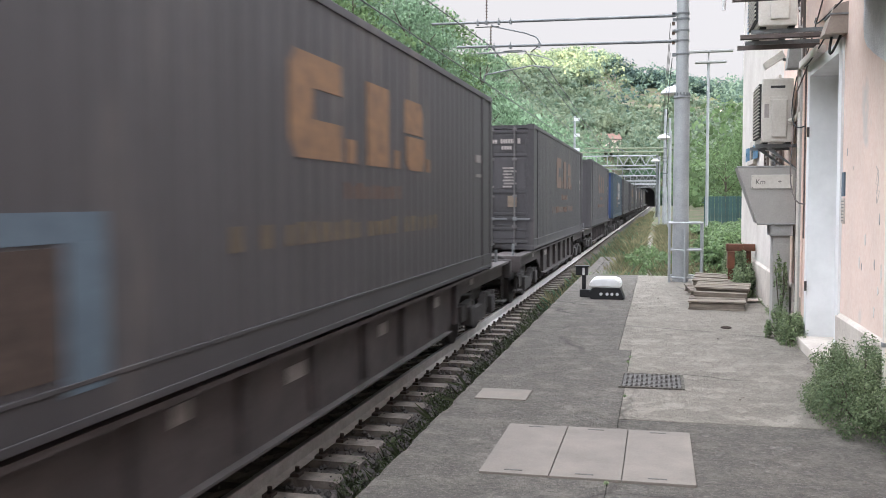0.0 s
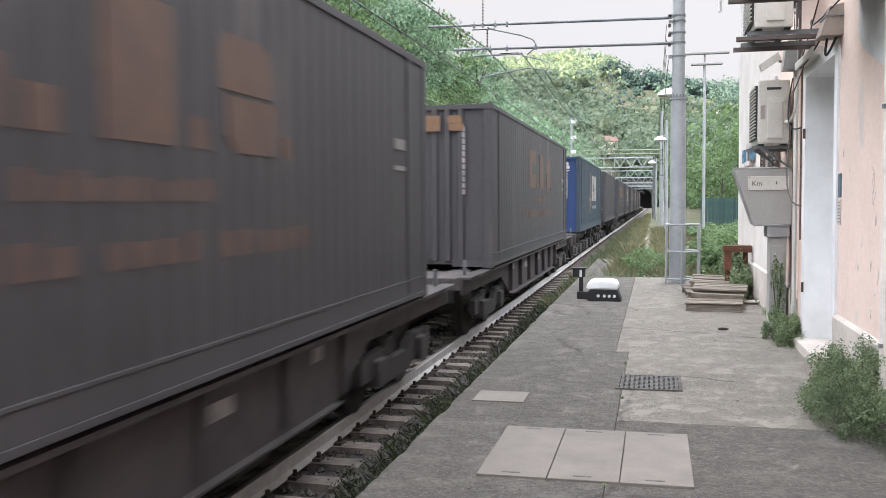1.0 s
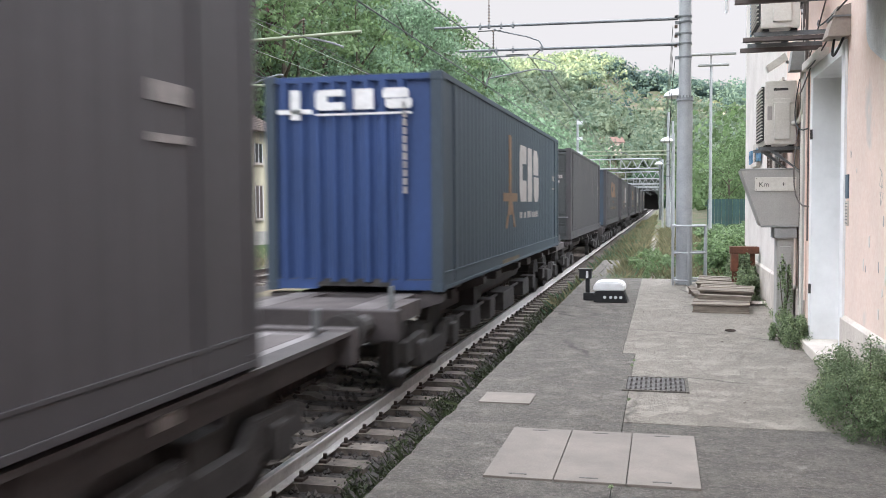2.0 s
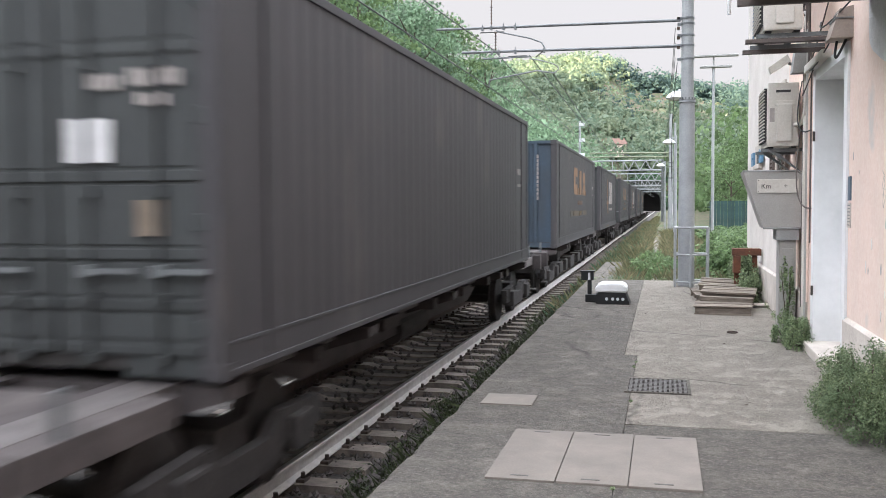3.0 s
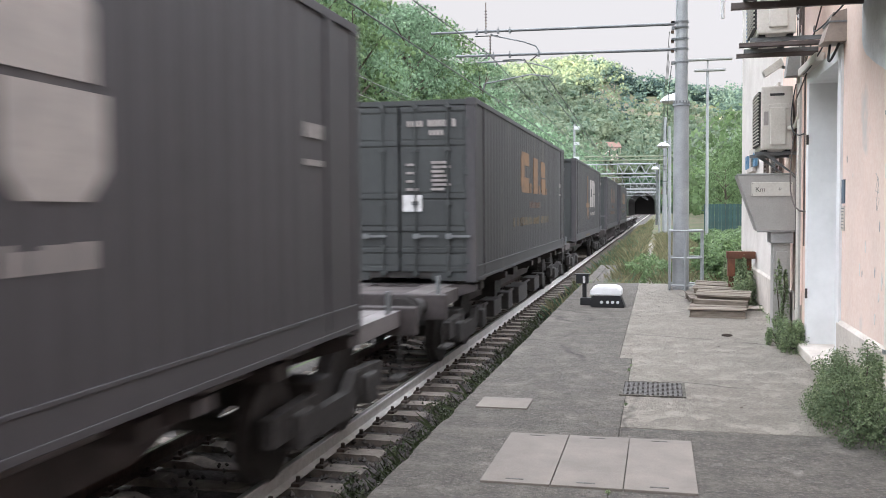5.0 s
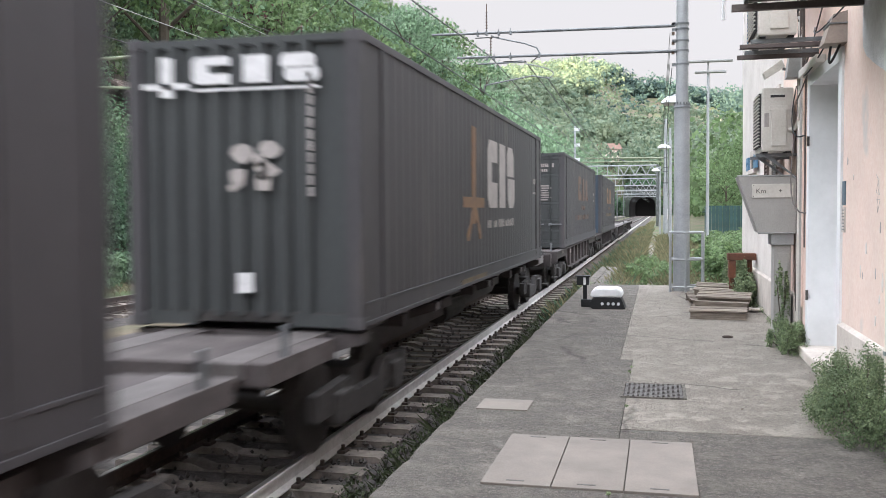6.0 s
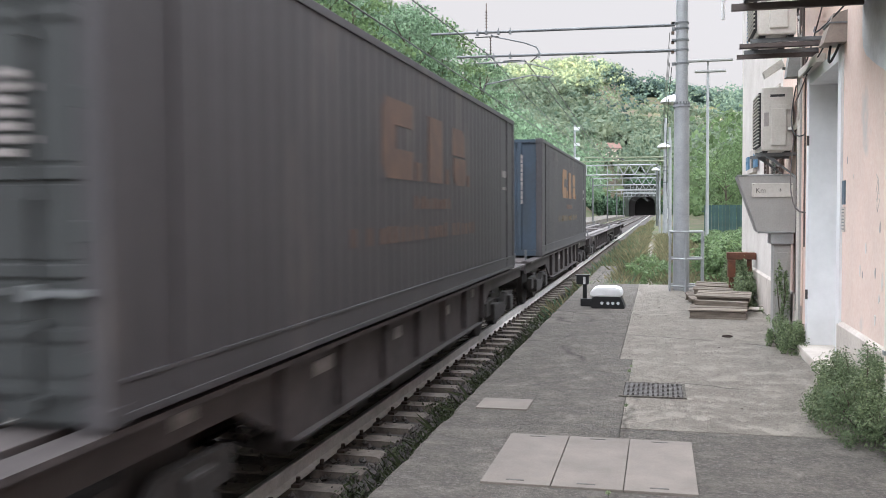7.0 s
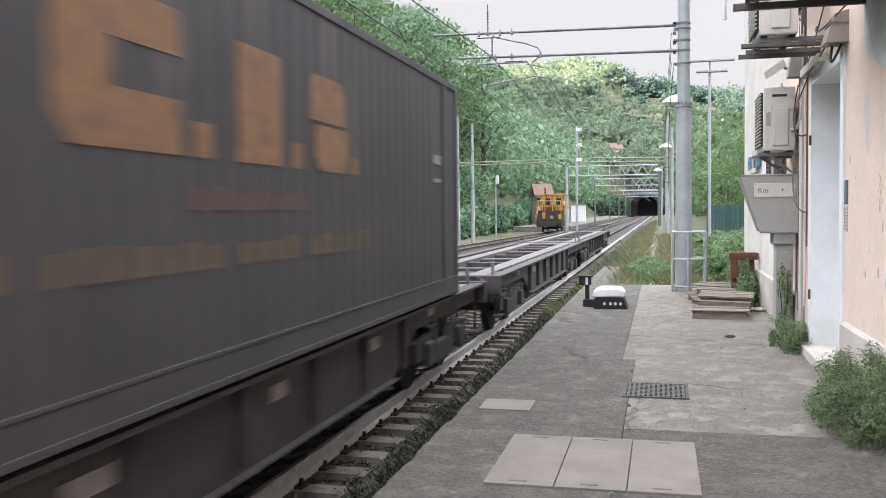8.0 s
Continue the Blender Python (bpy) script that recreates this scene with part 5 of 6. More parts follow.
    c = thing("mast_guard", "low grey steel guard rails round the mast foot", "guard rail")
    for px_, py_ in ((0.22, 18.85), (0.52, 18.72), (0.86, 18.95), (0.86, 19.4), (0.22, 19.4)):
        bm = B()
        rod(bm, (px_, py_, 0), (px_, py_, 1.2), 0.025, seg=8)
        part("post", bm, M["galv"], c)
    ringp = [(0.22, 18.85), (0.52, 18.72), (0.86, 18.95), (0.86, 19.4), (0.22, 19.4), (0.22, 18.85)]
    for z in (1.19, 0.65, 0.1):
        bm = B()
        for a, b in zip(ringp, ringp[1:]):
            rod(bm, (*a, z), (*b, z), 0.02, seg=6)
        part("rail", bm, M["galv"], c)


mast_foot_cage()


def side_mast(x, y, tall, r, boom_to=None, zs=(6.1, 5.6), rise=0.3, neck=3.4, label="grey tubular catenary mast beside the siding"):
    g = ground_z(x, y) - 0.2
    m = thing("catenary_mast", label, "mast", "masts along the line")
    bm = B()
    rod(bm, (x, y, g), (x, y, neck), r, r * 0.9, 18)
    part("lower_tube", bm, M["galv"], m)
    bm = B()
    rod(bm, (x, y, neck), (x, y, tall), r * 0.75, r * 0.6, 18)
    part("upper_tube", bm, M["galv"], m)
    bm = B()
    rod(bm, (x, y, neck - 0.04), (x, y, neck + 0.04), r * 1.05, r * 0.85, 18)
    part("flange", bm, M["galvdark"], m)
    bm = B()
    box(bm, x + r * 0.7, x + r * 0.7 + 0.03, y - r, y - r + 0.14, 1.0, 1.7)
    part("notice_plate", bm, M["whitepaint"], m)
    if boom_to is not None:
        for i, z in enumerate(zs):
            bm = B()
            rod(bm, (x, y, z), (boom_to - i * 1.0, y, z + rise), 0.05, 0.04, 10)
            part("boom", bm, M["boompaint"], m, "faded olive boom")
        for z in (zs[0], neck + 0.75, neck + 1.0):
            bm = B()
            rod(bm, (x, y, z - 0.03), (x, y, z + 0.03), r * 0.84, seg=18)
            box(bm, x - r * 1.1, x - r * 0.6, y - 0.04, y + 0.04, z - 0.025, z + 0.025)
            part("clamp_band", bm, M["galvdark"], m)
        bm = B()
        xx = boom_to - 1.6 * (1 if boom_to > x else -1)
        rod(bm, (xx, y, zs[0] + rise * 0.85), (xx, y, zs[0] + rise + 0.45), 0.015, seg=6)
        for i in range(5):
            rod(bm, (xx, y, zs[0] + rise + 0.05 + i * 0.08), (xx, y, zs[0] + rise + 0.08 + i * 0.08), 0.06, 0.03, 10)
        part("insulator", bm, M["insul"], m)
        pts = bend((xx, y, zs[0] + rise * 0.8), (xx + 1.0, y, zs[0]), (xx + 1.1, y, zs[-1] - 0.1), 8)
        bm = B()
        for a, b in zip(pts, pts[1:]):
            rod(bm, a, b, 0.03, seg=6)
        part("steady_arm", bm, M["galvdark"], m)
    return m


side_mast(-17.7, 25.6, 9.5, 0.19, -10.5, (5.63,), -0.45, 4.05)
side_mast(-18.1, 22.8, 9.5, 0.22, -7.6, (5.86,), 0.29, 3.95)
side_mast(-14.6, 66, 8.6, 0.16, -6.5, (5.2, 5.0), 0.12)
side_mast(-14.0, 68.5, 8.3, 0.15)
side_mast(-8.4, 84, 5.6, 0.17, neck=3.0)
side_mast(0.4, 62, 7.6, 0.17, -4.8, (5.05, 4.8), 0.06, label="grey tubular catenary mast beyond the platform")


def portal(y, x0=-10.6, x1=-0.2, z=5.6, truss=(-4.6, -0.2)):
    p = thing("catenary_portal", "grey steel lattice portal spanning the tracks", "portal", "portals over the line")
    for x in (x0, x1):
        bm = B()
        rod(bm, (x, y, BED), (x, y, z + 1.2), 0.16, 0.13, 10)
        part("leg", bm, M["galvdark"], p)
    for zz in (z, z + 1.1):
        bm = B()
        rod(bm, (x0, y, zz), (x1, y, zz), 0.075, seg=8)
        part("chord", bm, M["galv"], p)
    a, n = truss[0], 7
    step = (truss[1] - truss[0]) / n
    bars = [((a + i * step, y, z if i % 2 else z + 1.1), (a + (i + 1) * step, y, z + 1.1 if i % 2 else z)) for i in range(n)]
    bars += [((x0 + i * (a - x0) / 5, y, z), (x0 + i * (a - x0) / 5, y, z + 1.1)) for i in range(1, 6)]
    for p0, p1 in bars:
        part("lacing_bar", rod(B(), p0, p1, 0.055, seg=6), M["galv"], p)
    for x in (TRACK_X, -7.75):
        bm = B()
        rod(bm, (x, y, z), (x, y, z - 1.2), 0.04, seg=6)
        rod(bm, (x, y, z - 1.2), (x + 1.2, y, z - 1.5), 0.03, seg=6)
        part("dropper", bm, M["galvdark"], p)


for y in (107, 152, 196, 240, 285):
    portal(y)


def wire(x0, z0, y0, y1, spans, r, mat, label="thin overhead wire strung along the track", sag=0.0, x1=None):
    pts = []
    n = max(2, spans * 8)
    for i in range(n + 1):
        t = i / n
        k = (t * spans) % 1.0
        pts.append((x0 + ((x1 if x1 is not None else x0) - x0) * t, y0 + (y1 - y0) * t, z0 - sag * 4 * k * (1 - k)))
    tube("overhead_wire", pts, r, M[mat], label, "wire")["group"] = "overhead wires"


wire(-3.62, 4.16, -25, 328, 8, 0.011, "wire", sag=0.03)
wire(-3.5, 4.92, -25, 328, 8, 0.01, "wire", sag=0.45)
wire(-2.75, 4.78, 19.15, 107, 2, 0.011, "wire", sag=0.12, x1=-3.8)
wire(-2.3, 4.45, 19.15, 107, 2, 0.011, "wire", sag=0.05, x1=-4.0)
for z, s in ((4.2, 0.03), (5.4, 0.5)):
    wire(-7.75, z, -25, 328, 8, 0.009, "wire", sag=s)
    wire(-12.2, z + 2.2, 14, 110, 2, 0.009, "wirelight", sag=s, x1=-11.0)
for k in range(3):
    wire(0.2, 4.6 + k * 0.3, 19.15, 107, 2, 0.006, "wire", sag=0.3, x1=-0.2)
tube("mast_cable", bend((0.24, 19.1, 4.5), (0.1, 20.5, 3.2), (0.2, 24.4, 2.0)), 0.007, M["wire"], "slack cable running down from the mast", "cable")


# ---- lamps ----
def dome_lamp(x, y, z):
    l = thing("platform_lamp", "white domed lamp on a grey platform post", "lamp", "domed platform lamps")
    bm = B()
    rod(bm, (x, y, ground_z(x, y) - 0.1), (x, y, z + 0.35), 0.07, 0.05, 12)
    part("post", bm, M["galv"], l)
    bm = B()
    rod(bm, (x, y, z + 0.25), (x - 0.28, y, z + 0.2), 0.025, seg=8)
    part("arm", bm, M["galv"], l)
    bm = B()
    rod(bm, (x - 0.3, y, z), (x - 0.3, y, z + 0.06), 0.3, 0.28, 20)
    rod(bm, (x - 0.3, y, z + 0.06), (x - 0.3, y, z + 0.18), 0.28, 0.12, 20)
    part("shade", bm, M["lampwhite"], l, "white enamel shade")
    bm = B()
    rod(bm, (x - 0.3, y, z - 0.05), (x - 0.3, y, z), 0.2, 0.24, 16)
    part("glass", bm, M["whiteplastic"], l)


dome_lamp(0.62, 25, 4.45)
dome_lamp(0.5, 43, 4.45)
dome_lamp(0.05, 68, 4.45)
for px_, py_, h in ((0.9, 36, 5.9), (1.0, 47, 5.2), (0.6, 55, 6.4)):
    bm = B()
    rod(bm, (px_, py_, -0.5), (px_, py_, h), 0.09, 0.07, 10)
    tagged(part("slim_post", bm, M["galv"], None), "slim pale grey post beyond the platform", "post", "slim posts")
lp = thing("twin_arm_lamp", "tall slim grey lamp post with twin flat luminaires", "street lamp")
bm = B()
rod(bm, (2.2, 44.6, -0.4), (2.2, 44.6, 8.0), 0.08, 0.06, 12)
part("post", bm, M["galv"], lp)
for x0, x1, z in ((1.3, 3.3, 8.5), (1.6, 3.0, 8.0)):
    bm = B()
    rod(bm, (2.2, 44.6, 7.9), (2.2, 44.6, z), 0.04, seg=8)
    box(bm, x0, x1, 44.45, 44.75, z, z + 0.09, 0.02)
    part("luminaire", bm, M["greypaint"], lp)
# signal post with three white plates far along the line
sp = thing("signal_post", "slim signal mast carrying three white plates", "signal")
bm = B()
rod(bm, (-8.2, 92, BED), (-8.2, 92, 10.0), 0.13, 0.11, 10)
part("post", bm, M["galv"], sp)
for z in (9.5, 7.95, 6.5):
    bm = B()
    box(bm, -8.25, -7.7, 91.85, 91.95, z, z + 0.32, 0.03)
    part("plate", bm, M["lampwhite"], sp)
ll = thing("yard_lamp", "slim post with white rectangular lamp beside siding", "lamp")
bm = B()
rod(bm, (-15.7, 88, -1), (-15.7, 88, 5.0), 0.07, seg=8)
part("post", bm, M["galv"], ll)
bm = B()
box(bm, -15.66, -15.4, 87.9, 88.1, 4.3, 5.1)
part("lamp_head", bm, M["lampwhite"], ll)
ant = thing("roof_antenna", "white rod antenna on the building's canopy", "antenna")
bm = B()
rod(bm, (0.72, 11.2, 3.85), (0.72, 11.2, 5.2), 0.02, seg=8)
part("rod", bm, M["lampwhite"], ant)
bm = B()
rod(bm, (0.7, 11.2, 4.22), (1.3, 11.2, 4.24), 0.01, seg=6)
part("arm", bm, M["galvdark"], ant)


# ---- far things by the line ----
def rail_machine():
    m = thing("track_machine", "yellow track maintenance machine standing on the siding", "rail vehicle")
    x, y, z = -11.5, 96.0, ZR
    for name, a, mat in (("chassis", (-1.3, 1.3, 0, 7, 0.6, 1.3), "bogie"), ("deck_body", (-1.2, 1.2, 0.3, 4, 1.3, 2.3), "rust"), ("cab", (-1.3, 1.3, 3.2, 5.4, 2.3, 3.9), "yellow"),
                         ("cab_roof", (-1.4, 1.4, 3.1, 5.5, 3.9, 4.1), "yellow"), ("engine_hood", (-1.1, 1.1, 5.4, 6.9, 1.3, 3.0), "yellow")):
        bm = B()
        box(bm, x + a[0], x + a[1], y + a[2], y + a[3], z + a[4], z + a[5], 0.04)
        part(name, bm, M[mat], m)
    for xx in (-0.75, 0.45):
        bm = B()
        box(bm, x + xx, x + xx + 0.55, y + 3.17, y + 3.22, z + 2.9, z + 3.6)
        part("cab_window", bm, M["windowdark"], m)
    for xx in (-1.25, -0.4, 0.4, 1.25):
        bm = B()
        rod(bm, (x + xx, y + 0.1, z + 2.2), (x + xx, y + 0.1, z + 3.3), 0.05, seg=6)
        part("rail_post", bm, M["yellow"], m)
    for zz in (2.75, 3.3):
        bm = B()
        rod(bm, (x - 1.25, y + 0.1, z + zz), (x + 1.25, y + 0.1, z + zz), 0.045, seg=6)
        part("guard_rail", bm, M["yellow"], m)
    for xx in (-0.9, 0.9):
        bm = B()
        rod(bm, (x + xx, y - 0.3, z + 1.0), (x + xx, y + 0.05, z + 1.0), 0.18, seg=12)
        part("buffer", bm, M["bogie"], m)
    bm = B()
    box(bm, x - 0.7, x + 0.5, y + 0.6, y + 2.6, z + 2.3, z + 2.9, 0.08)
    part("winch", bm, M["rustred"], m)
    bm = B()
    rod(bm, (x + 0.8, y + 4.5, z + 3.8), (x + 1.6, y + 2.0, z + 2.6), 0.16, 0.12, 8)
    rod(bm, (x + 1.6, y + 2.0, z + 2.6), (x + 1.7, y + 0.5, z + 1.1), 0.12, 0.1, 8)
    part("crane_arm", bm, M["yellow"], m)
    for xx in (-1.2, -0.6, 0.0, 0.6, 1.2):
        bm = B()
        box(bm, x + xx - 0.04, x + xx + 0.04, y + 3.14, y + 3.2, z + 2.3, z + 3.9)
        part("cab_pillar", bm, M["rust"], m)
    for k in range(6):
        bm = B()
        xx = x - 1.1 + k * 0.42
        box(bm, xx, xx + 0.3, y - 0.02, y + 0.3, z + 1.3 + 0.1 * (k % 2), z + 1.75 + 0.17 * ((k * 2) % 3), 0.02)
        part("tool_box", bm, M[("rust", "yellow", "rustred", "greypaint", "bogie", "yellow")[k]], m)
    for xa, xb in ((-1.75, -1.4), (1.5, 2.2)):
        for k in range(4):
            bm = B()
            rod(bm, (x + xa, y + 1 + k, z + 0.8), (x + xb * 0.9, y + 1 + k, z + 3.4), 0.035, seg=6)
            part("stay", bm, M["yellow" if k % 2 else "galvdark"], m)
    bm = B()
    for k in range(8):
        rod(bm, (x + 1.55 + 0.07 * k, y + 1.4, z + 3.7 - 0.34 * k), (x + 1.75 + 0.07 * k, y + 1.4, z + 3.36 - 0.34 * k), 0.03, seg=5)
        rod(bm, (x + 1.75 + 0.05 * k, y + 1.4, z + 3.7 - 0.34 * k), (x + 1.6 + 0.07 * k, y + 1.4, z + 3.36 - 0.34 * k), 0.03, seg=5)
    part("lattice_ladder", bm, M["yellow"], m)
    bm = B()
    rod(bm, (x - 0.9, y + 4.4, z + 4.1), (x - 0.9, y + 4.4, z + 4.8), 0.08, seg=8)
    part("exhaust", bm, M["bogie"], m)
    for yy in (1.2, 5.6):
        bm = B()
        for s in (-1, 1):
            rod(bm, (x + s * 0.7, y + yy, z + 0.42), (x + s * 0.82, y + yy, z + 0.42), 0.42, seg=20)
        rod(bm, (x - 0.7, y + yy, z + 0.42), (x + 0.7, y + yy, z + 0.42), 0.08, seg=8)
        part("wheelset", bm, M["bogie"], m)


rail_machine()
rc = thing("relay_cabinet", "white relay cabinet on the far platform", "cabinet")
bm = B()
box(bm, -14.3, -12.0, 150, 151.2, -0.31, 2.4, 0.03)
part("body", bm, M["whitepaint"], rc)
bm = B()
box(bm, -14.4, -11.9, 149.9, 151.3, 2.4, 2.52)
part("cap", bm, M["greypaint"], rc)


def cottage(name, label, x, y, z, w, d, h, rot, wall, storeys=2, ridge=1.6, roof="weatheredtile"):
    m = thing(name, label, "house", at=pose(x, y, z, 0, 0, rot))
    bm = B()
    box(bm, -w / 2, w / 2, 0, d, -1.5, h)
    part("wall", bm, M[wall], m)
    bm = B()
    prism(bm, [(-0.45, h - 0.08), (d / 2, h + ridge), (d + 0.45, h - 0.08), (d + 0.45, h - 0.25), (-0.45, h - 0.25)], -w / 2 - 0.4, w / 2 + 0.4, "x")
    part("roof", bm, M[roof], m)
    n = max(2, int(w // 3))
    for s in range(storeys):
        for i in range(n):
            u = -w / 2 + w * (i + 0.5) / n
            v = h * (s + 0.35) / storeys
            bm = B()
            box(bm, u - 0.5, u + 0.5, -0.04, 0.05, v, v + h / storeys * 0.45)
            win = part("window", bm, M["windowdark"], m)
            bm = B()
            box(bm, u - 0.6, u + 0.6, -0.1, 0.0, v - 0.12, v)
            part("sill", bm, M["plinth"], win)
    return m


cottage("hill_house", "pale pink house with terracotta roof on the far hillside", -20.8, 411, ground_z(-20.8, 411) + 4.2, 9.5, 7, 4.4, 22, "housepink", 1, 2.6, "redtile")
cottage("hill_house", "small flat grey house among trees on the hillside", -13, 470, ground_z(-13, 470) + 4, 9, 6, 2.4, -8, "greywall", 1, 0.5)
cottage("hill_house", "low pale house among trees on the far hillside", 32, 575, ground_z(32, 575), 14, 7, 3.4, -10, "cream", 1, 1.4)
cottage("line_house", "narrow pink house with red roof beside the line", -16.0, 128, BED, 2.0, 3.6, 4.9, 18, "housepink", 2, 1.5, "redtile")


def track_house():
    h = thing("derelict_house", "old two-storey cream house with tiled roof, ivy on one wall", "house")
    x, y = -20.6, 37.0
    bm = B()
    box(bm, x - 7, x, y, y + 9.5, -1.2, 5.6)
    part("wall", bm, M["cream"], h)
    bm = B()
    box(bm, x - 7.01, x + 0.02, y - 0.03, y, -1.2, 5.6)
    part("gable_render", bm, M["greywall"], h, "bare grey rendered end wall")
    bm = B()
    box(bm, x, x + 0.12, y - 0.1, y + 9.6, -1.2, 0.3)
    part("stone_base", bm, M["greywall"], h)
    bm = B()
    box(bm, x - 0.02, x + 0.06, y - 0.05, y + 0.35, 0.3, 5.6)
    part("corner_pilaster", bm, M["plinth"], h)
    bm = B()
    prism(bm, [(x - 7.6, 5.5), (x - 3.5, 7.6), (x + 0.6, 5.5), (x + 0.6, 5.62), (x - 3.5, 7.75), (x - 7.6, 5.62)], y - 0.4, y + 9.9, "y")
    roof = part("roof", bm, M["weatheredtile"], h)
    for i in range(14):
        for j in range(26):
            t = i / 14
            o = part("roof_tile", shared("pantile", lambda: prism(B(), [(-0.18, 0), (-0.1, 0.07), (0.1, 0.07), (0.18, 0), (0.1, 0.03), (-0.1, 0.03)], 0, 0.38, "x")), M["weatheredtile"], roof)
            o.matrix_basis = Matrix.Translation((x + 0.62 - t * 4.1, y - 0.2 + j * 0.39, 5.64 + t * 2.12)) @ pose(0, 0, 0, 0, 27, 180)
    for z, hgt, mat in ((3.9, 1.0, "windowdark"), (1.0, 1.7, "shutterbrown")):
        for yy in (y + 1.8, y + 4.4, y + 7.0):
            bm = B()
            box(bm, x - 0.05, x + 0.03, yy, yy + 0.95, z, z + hgt)
            w = part("window", bm, M[mat], h)
            bm = B()
            box(bm, x - 0.02, x + 0.12, yy - 0.1, yy + 1.05, z - 0.12, z)
            part("sill", bm, M["plinth"], w)
            bm = B()
            for k in (0, 0.45, 0.9):
                box(bm, x + 0.025, x + 0.06, yy + k, yy + k + 0.05, z, z + hgt)
            part("frame", bm, M["whitepaint"], w)


track_house()
fence = thing("metal_fence", "dark green vertical metal sheet fence behind bushes", "fence")
for i in range(46):
    o = part("slat", shared("fence_slat", lambda: box(B(), -0.09, 0.09, -0.015, 0.015, -1.0, 1.85, 0.004)), M["fence"], fence)
    o.location = (2.6 + i * 0.2, 54 + i * 0.06, 0.0)
for z in (0.3, 1.5):
    bm = B()
    rod(bm, (2.4, 54.05, z), (11.8, 56.9, z), 0.03, seg=6)
    part("fence_rail", bm, M["fence"], fence)

# tunnel
tunnel = thing("tunnel_portal", "dark stone railway tunnel portal under the wooded hill", "tunnel", kind="structure")
cx, half, spring = -5.9, 4.5, 3.4
arch = [(cx + half * math.cos(math.pi * i / 16), spring + half * 0.85 * math.sin(math.pi * i / 16)) for i in range(17)]
bm = B()
prism(bm, [(cx + 6.3, BED - 0.5), (cx + 6.3, 9.6), (cx - 6.3, 9.6), (cx - 6.3, BED - 0.5), (cx - half, BED - 0.5)] + arch[::-1] + [(cx + half, BED - 0.5)], 330.2, 331.8, "y")
part("portal_wall", bm, M["stonewall"], tunnel)
tv = [(x, y, z) for y in (331, 420) for x, z in [(cx + half, BED - 0.3)] + arch + [(cx - half, BED - 0.3)]]
k = len(arch) + 2
soup("lining", tv, [(i, i + 1, k + i + 1, k + i) for i in range(k - 1)] + [tuple(range(k, 2 * k))], M["tunneldark"], tunnel)
bm = B()
prism(bm, [(cx - 6.6, 9.6), (cx + 6.6, 9.6), (cx + 6.6, 10.0), (cx - 6.6, 10.0)], 329.9, 332, "y")
part("coping", bm, M["stonewall"], tunnel)
bm = B()
box(bm, -17.5, -10.6, 110, 300, BED, -0.3)
tagged(part("far_platform", bm, M["concrete"], None), "low pale concrete platform beside the far tracks", "platform", kind="structure")

# ---- sleepers ----
for (tx, y0, y1), bed_ob, reach in zip(track_lines, [o for o in scene.objects if o.name.startswith("ballast")], (75, 30, 60)):
    def sleeper_mesh():
        bm = B()
        prism(bm, [(-1.3, -0.18), (1.3, -0.18), (1.3, 0.0), (1.26, 0.02), (0.45, 0.02), (0.3, -0.03), (-0.3, -0.03), (-0.45, 0.02), (-1.26, 0.02), (-1.3, 0.0)], -0.12, 0.12, "y")
        return bm

    def clip_mesh():
        bm = B()
        for s in (-0.753, 0.753):
            for d in (-1, 1):
                box(bm, s + d * 0.075, s + d * 0.16, -0.07, 0.07, 0.015, 0.05, 0.01)
                rod(bm, (s + d * 0.12, 0, 0.04), (s + d * 0.12, 0, 0.1), 0.022, seg=8)
        return bm
    y = 0.42 if tx == TRACK_X else 3.0
    while y < reach:
        o = part("sleeper", shared("sleeper_mesh", sleeper_mesh), M["sleeper"], bed_ob)
        o.location = (tx, y, ZR - 0.185)
        part("rail_clip", shared("clip_mesh", clip_mesh), M["rust"], o)
        y += 0.6


# ---- plants ----
def foliage(name, rng, lumps, per, leaf, mat, label, category, kind="", group=""):
    """A bush or climber: lumps are rows of (x, y, z, rx, ry, rz)."""
    cs, ns = [], []
    for x, y, z, rx, ry, rz in lumps:
        u = rng.normal(0, 1, (per, 3))
        u /= np.linalg.norm(u, axis=1)[:, None]
        cs.append(np.array([x, y, z]) + u * np.array([rx, ry, rz]) * rng.uniform(0.25, 1.1, (per, 1)) ** 0.6)
        ns.append(u + np.array([0, 0, 0.4]))
    v, f = leaf_quads(rng, np.concatenate(cs), np.concatenate(ns), leaf)
    return tagged(soup(name, v.tolist(), f.tolist(), mat), label, category, group, kind)


def bush(label, x, y, z, w, d, h, n, per, leaf, mat, seed, name="bush"):
    rng = np.random.default_rng(seed)
    b = thing(name, label, "bush")
    lumps = []
    for i in range(n):
        a, r = rng.uniform(0, math.tau), rng.uniform(0, 1) ** 0.5
        k = rng.uniform(0.1, 1) * (1 - 0.45 * r)
        s = rng.uniform(0.12, 0.26)
        lumps.append((x + math.cos(a) * r * w, y + math.sin(a) * r * d, z + k * h, w * s * 1.3, d * s * 1.3, h * s))
    leaves = foliage("leaves", rng, lumps, per, leaf, mat, "", "")
    leaves.parent = b
    bm = B()
    for lx, ly, lz, *_ in lumps[::3]:
        rod(bm, (x + (lx - x) * 0.25, y + (ly - y) * 0.25, z - 0.03), (lx, ly, lz + 0.1 * h), 0.008 * max(1, h * 0.6), 0.003, 5)
    tagged(part("stem_tangle", bm, M["bark"], b), kind="stuff")
    return b


